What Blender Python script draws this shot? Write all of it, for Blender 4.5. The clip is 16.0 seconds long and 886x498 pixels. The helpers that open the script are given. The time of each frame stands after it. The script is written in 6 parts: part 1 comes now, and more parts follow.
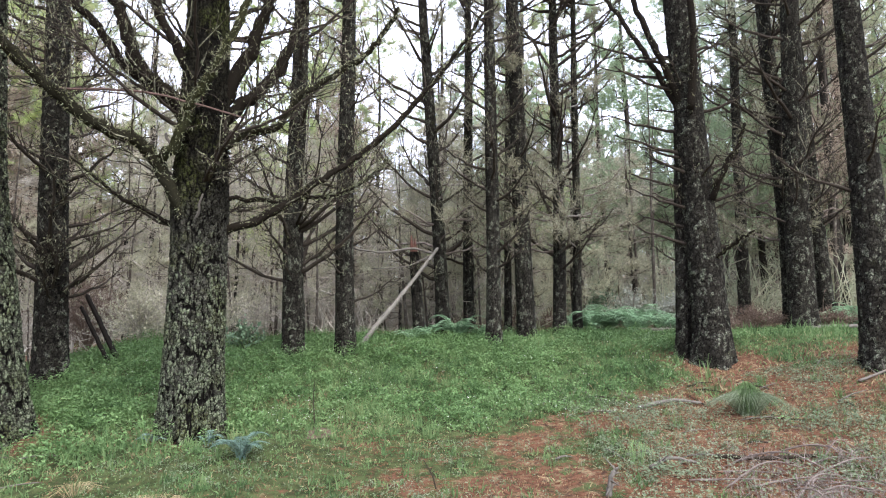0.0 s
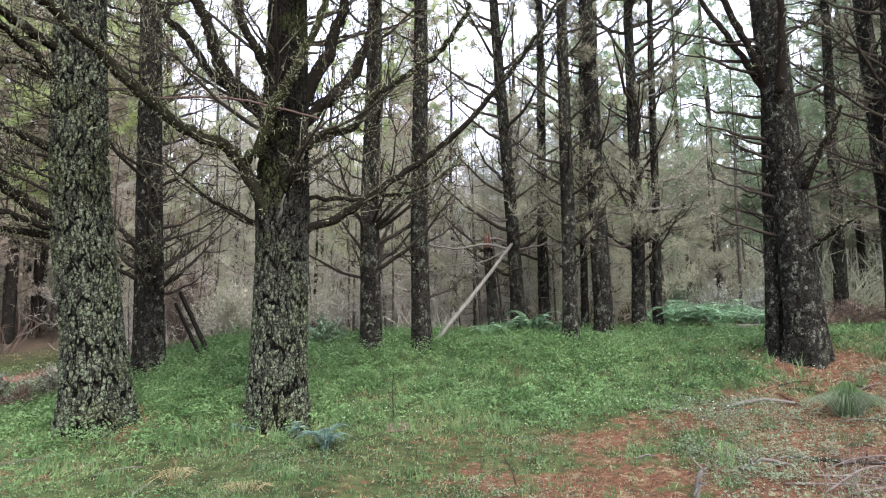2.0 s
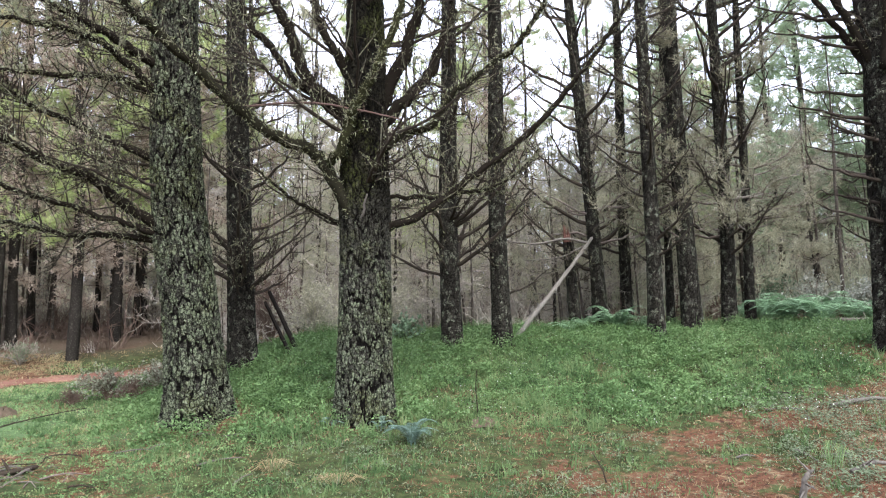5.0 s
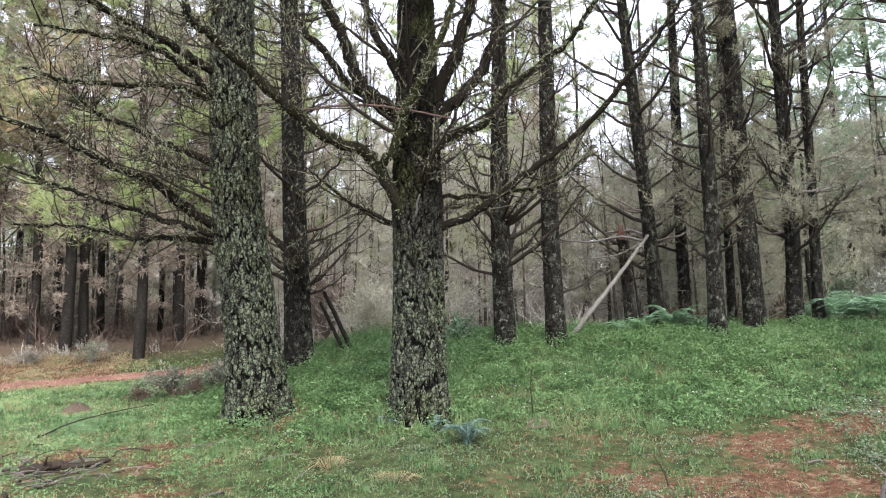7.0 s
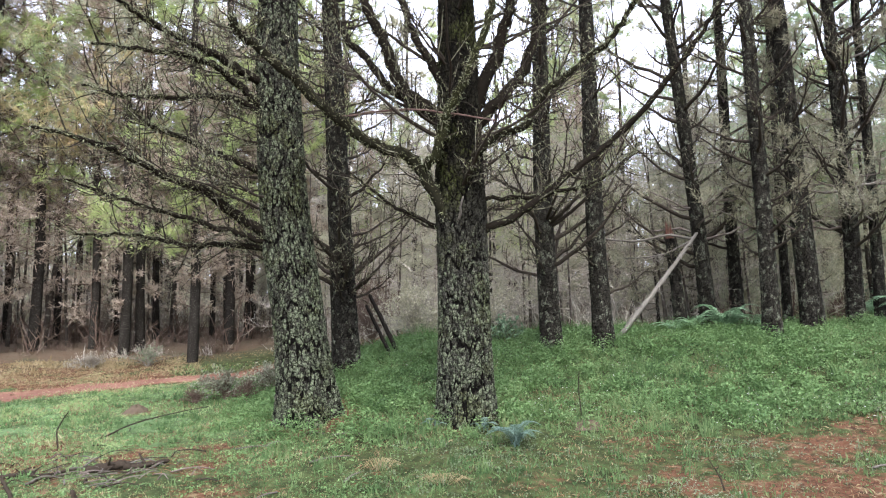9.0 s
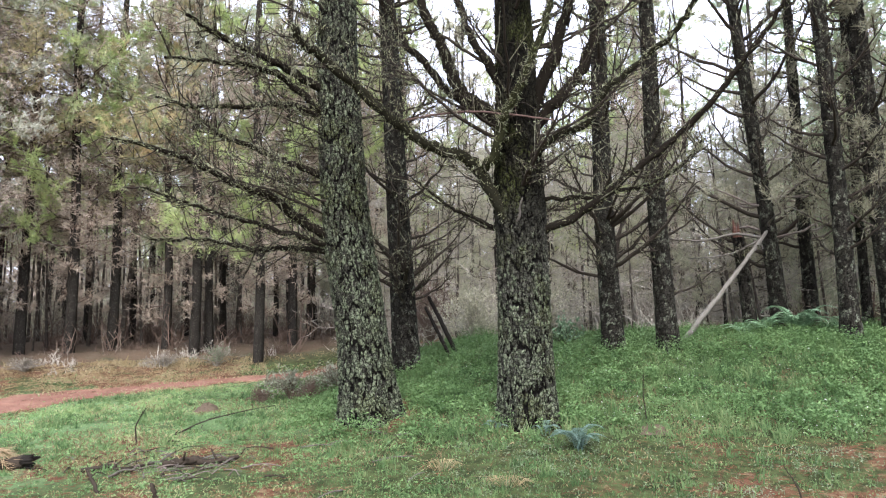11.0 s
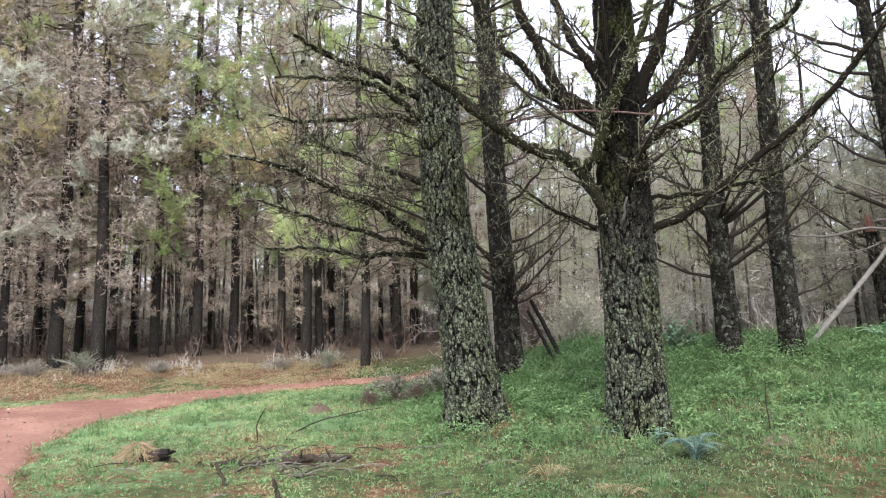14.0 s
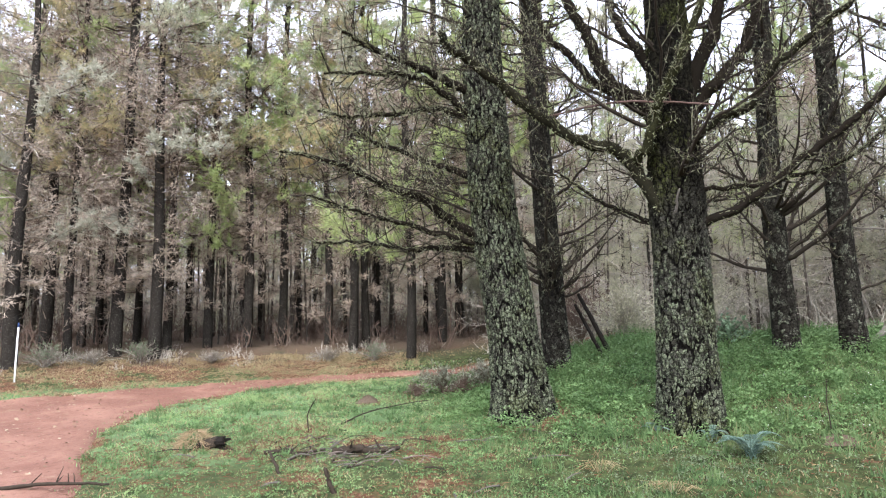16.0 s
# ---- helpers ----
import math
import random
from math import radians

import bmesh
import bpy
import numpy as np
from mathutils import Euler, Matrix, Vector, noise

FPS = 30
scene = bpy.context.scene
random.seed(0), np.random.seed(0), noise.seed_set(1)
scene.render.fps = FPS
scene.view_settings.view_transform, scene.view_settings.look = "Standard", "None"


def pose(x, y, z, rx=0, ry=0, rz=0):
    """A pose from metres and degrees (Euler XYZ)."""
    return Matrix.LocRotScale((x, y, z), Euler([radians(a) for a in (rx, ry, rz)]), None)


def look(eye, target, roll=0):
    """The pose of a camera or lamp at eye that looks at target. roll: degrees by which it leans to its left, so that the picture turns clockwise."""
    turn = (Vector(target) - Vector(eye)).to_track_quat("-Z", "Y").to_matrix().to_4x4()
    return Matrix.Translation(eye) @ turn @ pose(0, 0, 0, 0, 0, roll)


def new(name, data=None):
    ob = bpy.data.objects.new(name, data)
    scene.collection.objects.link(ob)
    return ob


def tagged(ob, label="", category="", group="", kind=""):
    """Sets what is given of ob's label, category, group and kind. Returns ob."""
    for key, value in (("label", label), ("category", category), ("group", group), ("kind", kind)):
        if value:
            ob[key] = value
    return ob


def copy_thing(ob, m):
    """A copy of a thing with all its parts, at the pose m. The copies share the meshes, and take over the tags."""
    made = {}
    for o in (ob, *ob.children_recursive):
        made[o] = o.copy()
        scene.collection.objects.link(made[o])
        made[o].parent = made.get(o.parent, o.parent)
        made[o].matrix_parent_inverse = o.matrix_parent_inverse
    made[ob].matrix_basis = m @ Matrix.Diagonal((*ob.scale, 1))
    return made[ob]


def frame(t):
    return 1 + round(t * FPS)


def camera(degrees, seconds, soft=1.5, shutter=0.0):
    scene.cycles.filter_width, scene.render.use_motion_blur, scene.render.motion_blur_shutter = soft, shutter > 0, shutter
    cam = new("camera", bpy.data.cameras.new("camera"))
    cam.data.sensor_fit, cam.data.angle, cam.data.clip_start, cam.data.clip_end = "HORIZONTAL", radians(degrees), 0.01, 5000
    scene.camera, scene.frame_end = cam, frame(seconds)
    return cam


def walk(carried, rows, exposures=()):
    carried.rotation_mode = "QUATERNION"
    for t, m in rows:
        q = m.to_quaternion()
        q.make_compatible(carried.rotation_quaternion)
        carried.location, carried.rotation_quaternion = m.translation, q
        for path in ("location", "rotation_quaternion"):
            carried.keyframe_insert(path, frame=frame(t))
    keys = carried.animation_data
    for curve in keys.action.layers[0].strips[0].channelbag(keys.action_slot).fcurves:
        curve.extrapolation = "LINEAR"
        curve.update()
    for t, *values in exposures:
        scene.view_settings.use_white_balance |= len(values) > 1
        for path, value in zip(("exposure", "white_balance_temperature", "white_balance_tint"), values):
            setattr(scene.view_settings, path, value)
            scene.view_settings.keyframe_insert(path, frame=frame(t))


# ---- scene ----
cam = camera(70.95, 16.0, 1.2)
PATH = [
    (0.0, pose(-0.000, 0.000, 1.600, 97.39, 1.10, 0.14)),
    (0.5, pose(-0.006, -0.007, 1.605, 97.35, 1.13, 1.21)),
    (1.0, pose(-0.028, -0.009, 1.603, 97.70, 1.01, 3.20)),
    (1.5, pose(-0.038, -0.015, 1.593, 97.63, 0.97, 5.07)),
    (2.0, pose(-0.040, -0.009, 1.588, 97.19, 0.99, 6.83)),
    (2.5, pose(-0.054, -0.004, 1.586, 96.83, 1.06, 8.34)),
    (3.0, pose(-0.073, -0.016, 1.581, 96.91, 1.13, 9.57)),
    (3.5, pose(-0.078, -0.015, 1.585, 96.95, 1.19, 10.69)),
    (4.0, pose(-0.095, -0.018, 1.583, 97.05, 1.28, 11.68)),
    (6.5, pose(-0.149, -0.040, 1.582, 96.99, 1.38, 17.29)),
    (7.0, pose(-0.165, -0.022, 1.577, 97.14, 1.37, 18.40)),
    (7.5, pose(-0.167, -0.030, 1.585, 97.20, 1.37, 19.21)),
    (8.0, pose(-0.177, -0.030, 1.580, 97.30, 1.48, 20.29)),
    (8.5, pose(-0.178, -0.036, 1.581, 97.37, 1.71, 21.31)),
    (11.0, pose(-0.216, -0.073, 1.580, 97.75, 1.69, 27.60)),
    (11.5, pose(-0.221, -0.077, 1.576, 97.87, 1.66, 28.95)),
    (12.0, pose(-0.229, -0.096, 1.575, 97.95, 1.71, 30.40)),
    (12.5, pose(-0.238, -0.107, 1.575, 98.07, 1.73, 31.93)),
    (13.0, pose(-0.238, -0.105, 1.577, 98.19, 2.02, 33.67)),
    (13.5, pose(-0.240, -0.105, 1.573, 98.38, 1.98, 35.31)),
    (14.0, pose(-0.238, -0.100, 1.578, 98.39, 1.73, 36.82)),
    (14.5, pose(-0.243, -0.093, 1.580, 98.31, 1.87, 38.10)),
    (15.0, pose(-0.253, -0.094, 1.573, 98.23, 1.89, 39.06)),
    (15.5, pose(-0.258, -0.107, 1.564, 98.14, 1.63, 39.81)),
    (16.0, pose(-0.271, -0.135, 1.578, 97.90, 1.22, 40.81)),
]
walk(cam, PATH, [(0.0, 1.75), (8.0, 1.76), (16.0, 1.79)])

# ---- world and light: a bright overcast sky, with a broad soft sun behind the cloud ----
SUN_EL, SUN_AZ = 46.0, 150.0
world = bpy.data.worlds.new("overcast_sky")
scene.world = world
world.use_nodes = True
wn = world.node_tree
wn.nodes.clear()
w_sky = wn.nodes.new("ShaderNodeTexSky")
w_sky.sky_type, w_sky.sun_disc = "NISHITA", False
w_sky.sun_elevation, w_sky.sun_rotation = radians(SUN_EL), radians(SUN_AZ)
w_sky.dust_density = 6.0
w_grey = wn.nodes.new("ShaderNodeHueSaturation")
w_grey.inputs["Saturation"].default_value = 0.12
w_coord = wn.nodes.new("ShaderNodeTexCoord")
w_noise = wn.nodes.new("ShaderNodeTexNoise")
w_noise.inputs["Scale"].default_value = 2.2
w_noise.inputs["Detail"].default_value = 5.0
w_ramp = wn.nodes.new("ShaderNodeMapRange")
w_ramp.inputs["To Min"].default_value, w_ramp.inputs["To Max"].default_value = 0.75, 1.25
w_cloud = wn.nodes.new("ShaderNodeVectorMath")
w_cloud.operation = "SCALE"
w_veil = wn.nodes.new("ShaderNodeMix")
w_veil.data_type = "RGBA"
w_veil.inputs[0].default_value = 0.72
w_veil.inputs[7].default_value = (6.78, 7.45, 9.8, 1)
w_back = wn.nodes.new("ShaderNodeBackground")
w_back.inputs["Strength"].default_value = 0.15
w_out = wn.nodes.new("ShaderNodeOutputWorld")
wn.links.new(w_sky.outputs[0], w_grey.inputs["Color"])
wn.links.new(w_grey.outputs[0], w_veil.inputs[6])
wn.links.new(w_coord.outputs["Generated"], w_noise.inputs["Vector"])
wn.links.new(w_noise.outputs[0], w_ramp.inputs["Value"])
wn.links.new(w_veil.outputs[2], w_cloud.inputs[0])
wn.links.new(w_ramp.outputs[0], w_cloud.inputs["Scale"])
wn.links.new(w_cloud.outputs[0], w_back.inputs["Color"])
wn.links.new(w_back.outputs[0], w_out.inputs["Surface"])

sun = new("sun", bpy.data.lights.new("sun", "SUN"))
sun.data.energy, sun.data.angle, sun.data.color = 1.5, radians(40), (1.0, 0.985, 0.955)
sun.matrix_world = look((0, 0, 30), Vector((0, 0, 30)) - Vector((math.sin(radians(SUN_AZ)) * math.cos(radians(SUN_EL)), math.cos(radians(SUN_AZ)) * math.cos(radians(SUN_EL)), math.sin(radians(SUN_EL)))))

# ---- materials ----
class Nodes:
    """A small builder for a node material."""

    def __init__(self, name, rough=0.9, spec=0.25):
        self.mat = bpy.data.materials.new(name)
        self.mat.use_nodes = True
        self.tree = self.mat.node_tree
        self.bsdf = self.tree.nodes["Principled BSDF"]
        self.out = self.tree.nodes["Material Output"]
        self.bsdf.inputs["Roughness"].default_value = rough
        self.bsdf.inputs["Specular IOR Level"].default_value = spec
        self.coord = self.tree.nodes.new("ShaderNodeTexCoord").outputs["Object"]

    def set(self, socket, value):
        if isinstance(value, bpy.types.NodeSocket):
            self.tree.links.new(value, socket)
        elif isinstance(value, tuple) and len(value) == 3 and socket.type == "RGBA":
            socket.default_value = (*value, 1)
        else:
            socket.default_value = value

    def noise(self, scale, detail=4.0, rough=0.6, vec=None, stretch=None):
        n = self.tree.nodes.new("ShaderNodeTexNoise")
        n.inputs["Scale"].default_value, n.inputs["Detail"].default_value, n.inputs["Roughness"].default_value = scale, detail, rough
        v = vec or self.coord
        if stretch:
            m = self.tree.nodes.new("ShaderNodeMapping")
            m.inputs["Scale"].default_value = stretch
            self.set(m.inputs["Vector"], v)
            v = m.outputs[0]
        self.set(n.inputs["Vector"], v)
        return n.outputs[0]

    def step(self, value, low, high, to_low=0.0, to_high=1.0):
        n = self.tree.nodes.new("ShaderNodeMapRange")
        n.interpolation_type = "SMOOTHSTEP"
        for k, v in zip(("Value", "From Min", "From Max", "To Min", "To Max"), (value, low, high, to_low, to_high)):
            self.set(n.inputs[k], v)
        return n.outputs[0]

    def math(self, op, a, b=0.0):
        n = self.tree.nodes.new("ShaderNodeMath")
        n.operation = op
        self.set(n.inputs[0], a)
        self.set(n.inputs[1], b)
        return n.outputs[0]

    def mix(self, fac, a, b):
        n = self.tree.nodes.new("ShaderNodeMix")
        n.data_type = "RGBA"
        self.set(n.inputs[0], fac)
        self.set(n.inputs[6], a)
        self.set(n.inputs[7], b)
        return n.outputs[2]

    def ramp(self, fac, stops):
        n = self.tree.nodes.new("ShaderNodeValToRGB")
        els = n.color_ramp.elements
        while len(els) < len(stops):
            els.new(0.5)
        for e, (p, c) in zip(els, stops):
            e.position, e.color = p, (*c, 1)
        self.set(n.inputs[0], fac)
        return n.outputs[0]

    def attr(self, name):
        n = self.tree.nodes.new("ShaderNodeAttribute")
        n.attribute_name = name
        return n.outputs["Fac"]

    def island(self):
        return self.tree.nodes.new("ShaderNodeNewGeometry").outputs["Random Per Island"]

    def chance(self):
        return self.tree.nodes.new("ShaderNodeObjectInfo").outputs["Random"]

    def world_place(self):
        return self.tree.nodes.new("ShaderNodeNewGeometry").outputs["Position"]

    def bump(self, height, strength=0.5, distance=0.01):
        n = self.tree.nodes.new("ShaderNodeBump")
        n.inputs["Strength"].default_value, n.inputs["Distance"].default_value = strength, distance
        self.set(n.inputs["Height"], height)
        self.set(self.bsdf.inputs["Normal"], n.outputs[0])
        return self

    def color(self, c):
        self.set(self.bsdf.inputs["Base Color"], c)
        return self

    def leafy(self, c, share=0.35):
        """Light passes through: a translucent share beside the gloss."""
        self.color(c)
        t = self.tree.nodes.new("ShaderNodeBsdfTranslucent")
        self.set(t.inputs["Color"], c)
        m = self.tree.nodes.new("ShaderNodeMixShader")
        m.inputs[0].default_value = share
        self.tree.links.new(self.bsdf.outputs[0], m.inputs[1])
        self.tree.links.new(t.outputs[0], m.inputs[2])
        self.tree.links.new(m.outputs[0], self.out.inputs["Surface"])
        return self


def bark_material(name, lichen=0.5, moss=0.45, fade=0.17, top_dark=1.0, dark=(0.004, 0.0035, 0.003), plate=(0.050, 0.046, 0.038), pale=(0.21, 0.225, 0.17), grain=1.0, chip=0.5, patch=1.0):
    """Plated pine bark: dark fissures and cracks, grey-brown plates that darken up the trunk, flakes of pale lichen
    that thin with height, and olive moss.
    """
    n = Nodes(name, 0.95, 0.03)
    crust, tone = n.attr("crust"), n.attr("tone")
    wood = n.mix(tone, tuple(v * 0.35 for v in plate), tuple(v * 1.6 for v in plate))
    wood = n.mix(n.step(n.noise(60, 4, 0.75), 0.40, 0.66), wood, tuple(v * 0.5 for v in plate))
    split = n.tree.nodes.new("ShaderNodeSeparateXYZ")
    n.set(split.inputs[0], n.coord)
    # plate colour turns nearly black towards the upper trunk, with a ragged start
    bare = n.step(n.math("ADD", split.outputs[2], n.math("MULTIPLY", n.noise(1.1, 4, 0.6), 1.6)), 2.6, 4.4, 0.0, top_dark)
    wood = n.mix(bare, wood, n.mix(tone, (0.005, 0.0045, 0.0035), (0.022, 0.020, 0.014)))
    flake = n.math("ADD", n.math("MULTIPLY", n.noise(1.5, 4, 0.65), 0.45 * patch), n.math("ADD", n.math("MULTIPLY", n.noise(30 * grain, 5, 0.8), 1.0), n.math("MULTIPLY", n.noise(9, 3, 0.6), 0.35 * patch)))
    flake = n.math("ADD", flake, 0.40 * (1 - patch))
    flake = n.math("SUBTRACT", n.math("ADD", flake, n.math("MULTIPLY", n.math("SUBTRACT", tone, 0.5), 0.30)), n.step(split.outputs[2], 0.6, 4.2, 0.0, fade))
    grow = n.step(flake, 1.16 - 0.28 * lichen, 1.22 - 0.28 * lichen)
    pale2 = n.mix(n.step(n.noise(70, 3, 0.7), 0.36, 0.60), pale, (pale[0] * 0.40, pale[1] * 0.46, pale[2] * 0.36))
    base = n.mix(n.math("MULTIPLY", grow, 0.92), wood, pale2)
    green = n.math("MULTIPLY", n.step(n.noise(1.6, 5, 0.7), 0.66 - 0.25 * moss, 0.82 - 0.25 * moss), n.step(n.noise(35, 3), 0.35, 0.6))
    base = n.mix(n.math("MULTIPLY", green, 0.6), base, (0.062, 0.070, 0.020))
    crack = n.tree.nodes.new("ShaderNodeTexVoronoi")
    crack.feature = "DISTANCE_TO_EDGE"
    crack.inputs["Scale"].default_value = 19.0
    m = n.tree.nodes.new("ShaderNodeMapping")
    m.inputs["Scale"].default_value = (1.0, 1.0, 0.6)
    warp = n.tree.nodes.new("ShaderNodeVectorMath")
    warp.operation = "ADD"
    shake = n.tree.nodes.new("ShaderNodeTexNoise")
    shake.inputs["Scale"].default_value, shake.inputs["Detail"].default_value = 26.0, 3.0
    lessen = n.tree.nodes.new("ShaderNodeVectorMath")
    lessen.operation = "SCALE"
    lessen.inputs["Scale"].default_value = 0.05
    n.set(shake.inputs["Vector"], n.coord)
    n.set(lessen.inputs[0], shake.outputs[1])
    n.set(warp.inputs[0], n.coord)
    n.set(warp.inputs[1], lessen.outputs[0])
    n.set(m.inputs["Vector"], warp.outputs[0])
    n.set(crack.inputs["Vector"], m.outputs[0])
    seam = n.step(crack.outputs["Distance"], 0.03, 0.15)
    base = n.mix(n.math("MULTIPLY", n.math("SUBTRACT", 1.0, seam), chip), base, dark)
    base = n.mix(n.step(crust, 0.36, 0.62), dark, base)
    n.color(base)
    n.bump(n.math("ADD", n.math("MULTIPLY", n.noise(70, 5, 0.75), 0.8), n.math("ADD", n.math("MULTIPLY", crust, 0.5), n.math("MULTIPLY", seam, 0.4))), 1.0, 0.014)
    return n.mat


def twig_material(name, wood=(0.075, 0.06, 0.048), pale=(0.30, 0.30, 0.24), share=0.5, scale=7.0):
    n = Nodes(name, 0.95, 0.03)
    vary = n.math("ADD", n.noise(scale, 5, 0.75), n.math("MULTIPLY", n.math("SUBTRACT", n.island(), 0.5), 0.35))
    n.color(n.mix(n.step(vary, 0.75 - 0.4 * share, 0.95 - 0.4 * share), n.mix(n.noise(40, 2), wood, tuple(v * 1.6 for v in wood)), pale))
    n.bump(n.math("ADD", n.noise(60, 3), n.noise(18, 4, 0.7)), 0.9, 0.02)
    return n.mat


def leaf_material(name, stops, share=0.35, rough=0.7):
    """Leaves or needles whose colour goes through the stops from piece to piece."""
    n = Nodes(name, rough, 0.15)
    at = n.world_place()
    drift = n.math("ADD", n.step(n.noise(0.8, 3, vec=at), 0.3, 0.7, 0.0, 0.3), n.step(n.noise(3.6, 4, 0.7, vec=at), 0.32, 0.68, 0.0, 0.3))
    vary = n.math("ADD", n.math("MULTIPLY", n.island(), 0.4), drift)
    n.leafy(n.ramp(vary, stops), share)
    return n.mat


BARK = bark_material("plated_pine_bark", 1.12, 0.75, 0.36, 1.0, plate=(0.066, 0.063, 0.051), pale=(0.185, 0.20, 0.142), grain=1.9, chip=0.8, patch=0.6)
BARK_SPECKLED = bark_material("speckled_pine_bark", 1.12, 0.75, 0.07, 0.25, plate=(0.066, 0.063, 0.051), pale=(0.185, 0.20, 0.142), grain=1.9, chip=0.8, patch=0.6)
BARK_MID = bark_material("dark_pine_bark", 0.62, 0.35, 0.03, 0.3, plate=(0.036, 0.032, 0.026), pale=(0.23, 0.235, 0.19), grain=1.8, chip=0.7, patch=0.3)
LIMB = twig_material("mossy_limb_bark", (0.010, 0.008, 0.006), (0.15, 0.155, 0.07), 0.52, 24.0)
LIMB_MOSS = twig_material("moss_covered_limb_bark", (0.012, 0.011, 0.007), (0.125, 0.13, 0.046), 0.52, 16.0)
TWIG = twig_material("dead_twig", (0.030, 0.024, 0.019), (0.22, 0.215, 0.15), 0.54)
# pale dead twigs, lightened further: the veil of sky glare is in the colour
TWIG_FAR = twig_material("hazed_dead_twigs", (0.15, 0.13, 0.108), (0.41, 0.38, 0.315), 0.52)
TWIG_GREY = twig_material("weathered_grey_twig", (0.13, 0.105, 0.092), (0.33, 0.295, 0.265), 0.55)
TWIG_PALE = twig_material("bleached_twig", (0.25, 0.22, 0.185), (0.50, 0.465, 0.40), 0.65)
MOSSY = twig_material("mossy_green_bark", (0.016, 0.016, 0.008), (0.11, 0.13, 0.036), 0.58, 14.0)
LICHEN = leaf_material("beard_lichen", [(0.0, (0.10, 0.10, 0.04)), (0.4, (0.21, 0.215, 0.12)), (0.75, (0.34, 0.355, 0.24)), (1.0, (0.23, 0.16, 0.07))], 0.3, 0.95)
NEEDLE = leaf_material("pine_needles", [(0.0, (0.179, 0.235, 0.129)), (0.35, (0.302, 0.364, 0.185)), (0.65, (0.426, 0.482, 0.241)), (0.85, (0.538, 0.521, 0.263)), (1.0, (0.538, 0.358, 0.263))], 0.55)
NEEDLE_RUST = leaf_material("browning_needles", [(0.0, (0.246, 0.246, 0.146)), (0.4, (0.426, 0.403, 0.213)), (0.7, (0.582, 0.47, 0.269)), (1.0, (0.582, 0.381, 0.269))], 0.5)
NEEDLE_DULL = leaf_material("grey_green_needles", [(0.0, (0.246, 0.28, 0.185)), (0.4, (0.381, 0.403, 0.28)), (0.7, (0.504, 0.493, 0.358)), (1.0, (0.549, 0.426, 0.314))], 0.5)
NEEDLE_BLUE = leaf_material("blue_green_needles", [(0.0, (0.202, 0.263, 0.168)), (0.5, (0.314, 0.403, 0.241)), (0.9, (0.426, 0.504, 0.302)), (1.0, (0.47, 0.381, 0.246))], 0.5)
NEEDLE_LIME = leaf_material("fresh_green_needles", [(0.0, (0.246, 0.325, 0.123)), (0.5, (0.403, 0.482, 0.207)), (0.9, (0.526, 0.538, 0.269)), (1.0, (0.538, 0.403, 0.258))], 0.5)
PALE_LEAF = leaf_material("silver_leaves", [(0.0, (0.20, 0.22, 0.16)), (0.5, (0.36, 0.37, 0.31)), (1.0, (0.58, 0.58, 0.53))])
GRASS = leaf_material("meadow_grass", [(0.0, (0.030, 0.058, 0.025)), (0.35, (0.078, 0.134, 0.052)), (0.6, (0.132, 0.205, 0.085)), (0.85, (0.205, 0.245, 0.110)), (1.0, (0.30, 0.245, 0.145))], 0.4)
DRY_GRASS = leaf_material("dry_grass", [(0.0, (0.20, 0.145, 0.075)), (0.5, (0.32, 0.25, 0.14)), (1.0, (0.41, 0.36, 0.24))], 0.35)
HERB = leaf_material("herb_leaves", [(0.0, (0.036, 0.072, 0.030)), (0.4, (0.108, 0.185, 0.070)), (0.75, (0.175, 0.270, 0.108)), (1.0, (0.265, 0.335, 0.175))], 0.35, 0.55)
WEED = leaf_material("grey_green_weeds", [(0.0, (0.085, 0.118, 0.064)), (0.5, (0.145, 0.178, 0.108)), (1.0, (0.225, 0.245, 0.175))], 0.3, 0.7)
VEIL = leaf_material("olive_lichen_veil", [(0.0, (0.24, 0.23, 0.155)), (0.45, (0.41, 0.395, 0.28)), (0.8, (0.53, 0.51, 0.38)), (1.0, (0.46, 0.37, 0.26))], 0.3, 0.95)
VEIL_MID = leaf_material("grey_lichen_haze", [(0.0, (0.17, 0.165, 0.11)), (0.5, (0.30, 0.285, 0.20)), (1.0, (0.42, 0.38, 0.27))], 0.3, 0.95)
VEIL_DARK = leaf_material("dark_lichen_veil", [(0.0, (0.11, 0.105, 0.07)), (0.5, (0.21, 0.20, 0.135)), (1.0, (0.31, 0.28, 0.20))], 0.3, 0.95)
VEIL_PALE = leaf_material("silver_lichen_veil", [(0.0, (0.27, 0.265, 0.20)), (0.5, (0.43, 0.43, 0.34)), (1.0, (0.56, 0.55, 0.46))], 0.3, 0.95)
PALE_BLADE = leaf_material("bleached_sedge", [(0.0, (0.15, 0.165, 0.11)), (0.5, (0.25, 0.26, 0.19)), (1.0, (0.37, 0.36, 0.28))], 0.3, 0.7)
DRY_LEAF = leaf_material("dry_leaf_chips", [(0.0, (0.07, 0.045, 0.03)), (0.5, (0.22, 0.15, 0.10)), (0.85, (0.36, 0.29, 0.21)), (1.0, (0.5, 0.45, 0.36))], 0.1, 0.9)
TAWNY = leaf_material("tawny_verge_grass", [(0.0, (0.24, 0.165, 0.10)), (0.4, (0.33, 0.24, 0.145)), (0.75, (0.37, 0.30, 0.18)), (1.0, (0.27, 0.33, 0.15))], 0.35)
PETAL = leaf_material("white_petals", [(0.0, (0.6, 0.6, 0.56)), (1.0, (0.75, 0.75, 0.72))], 0.3, 0.7)
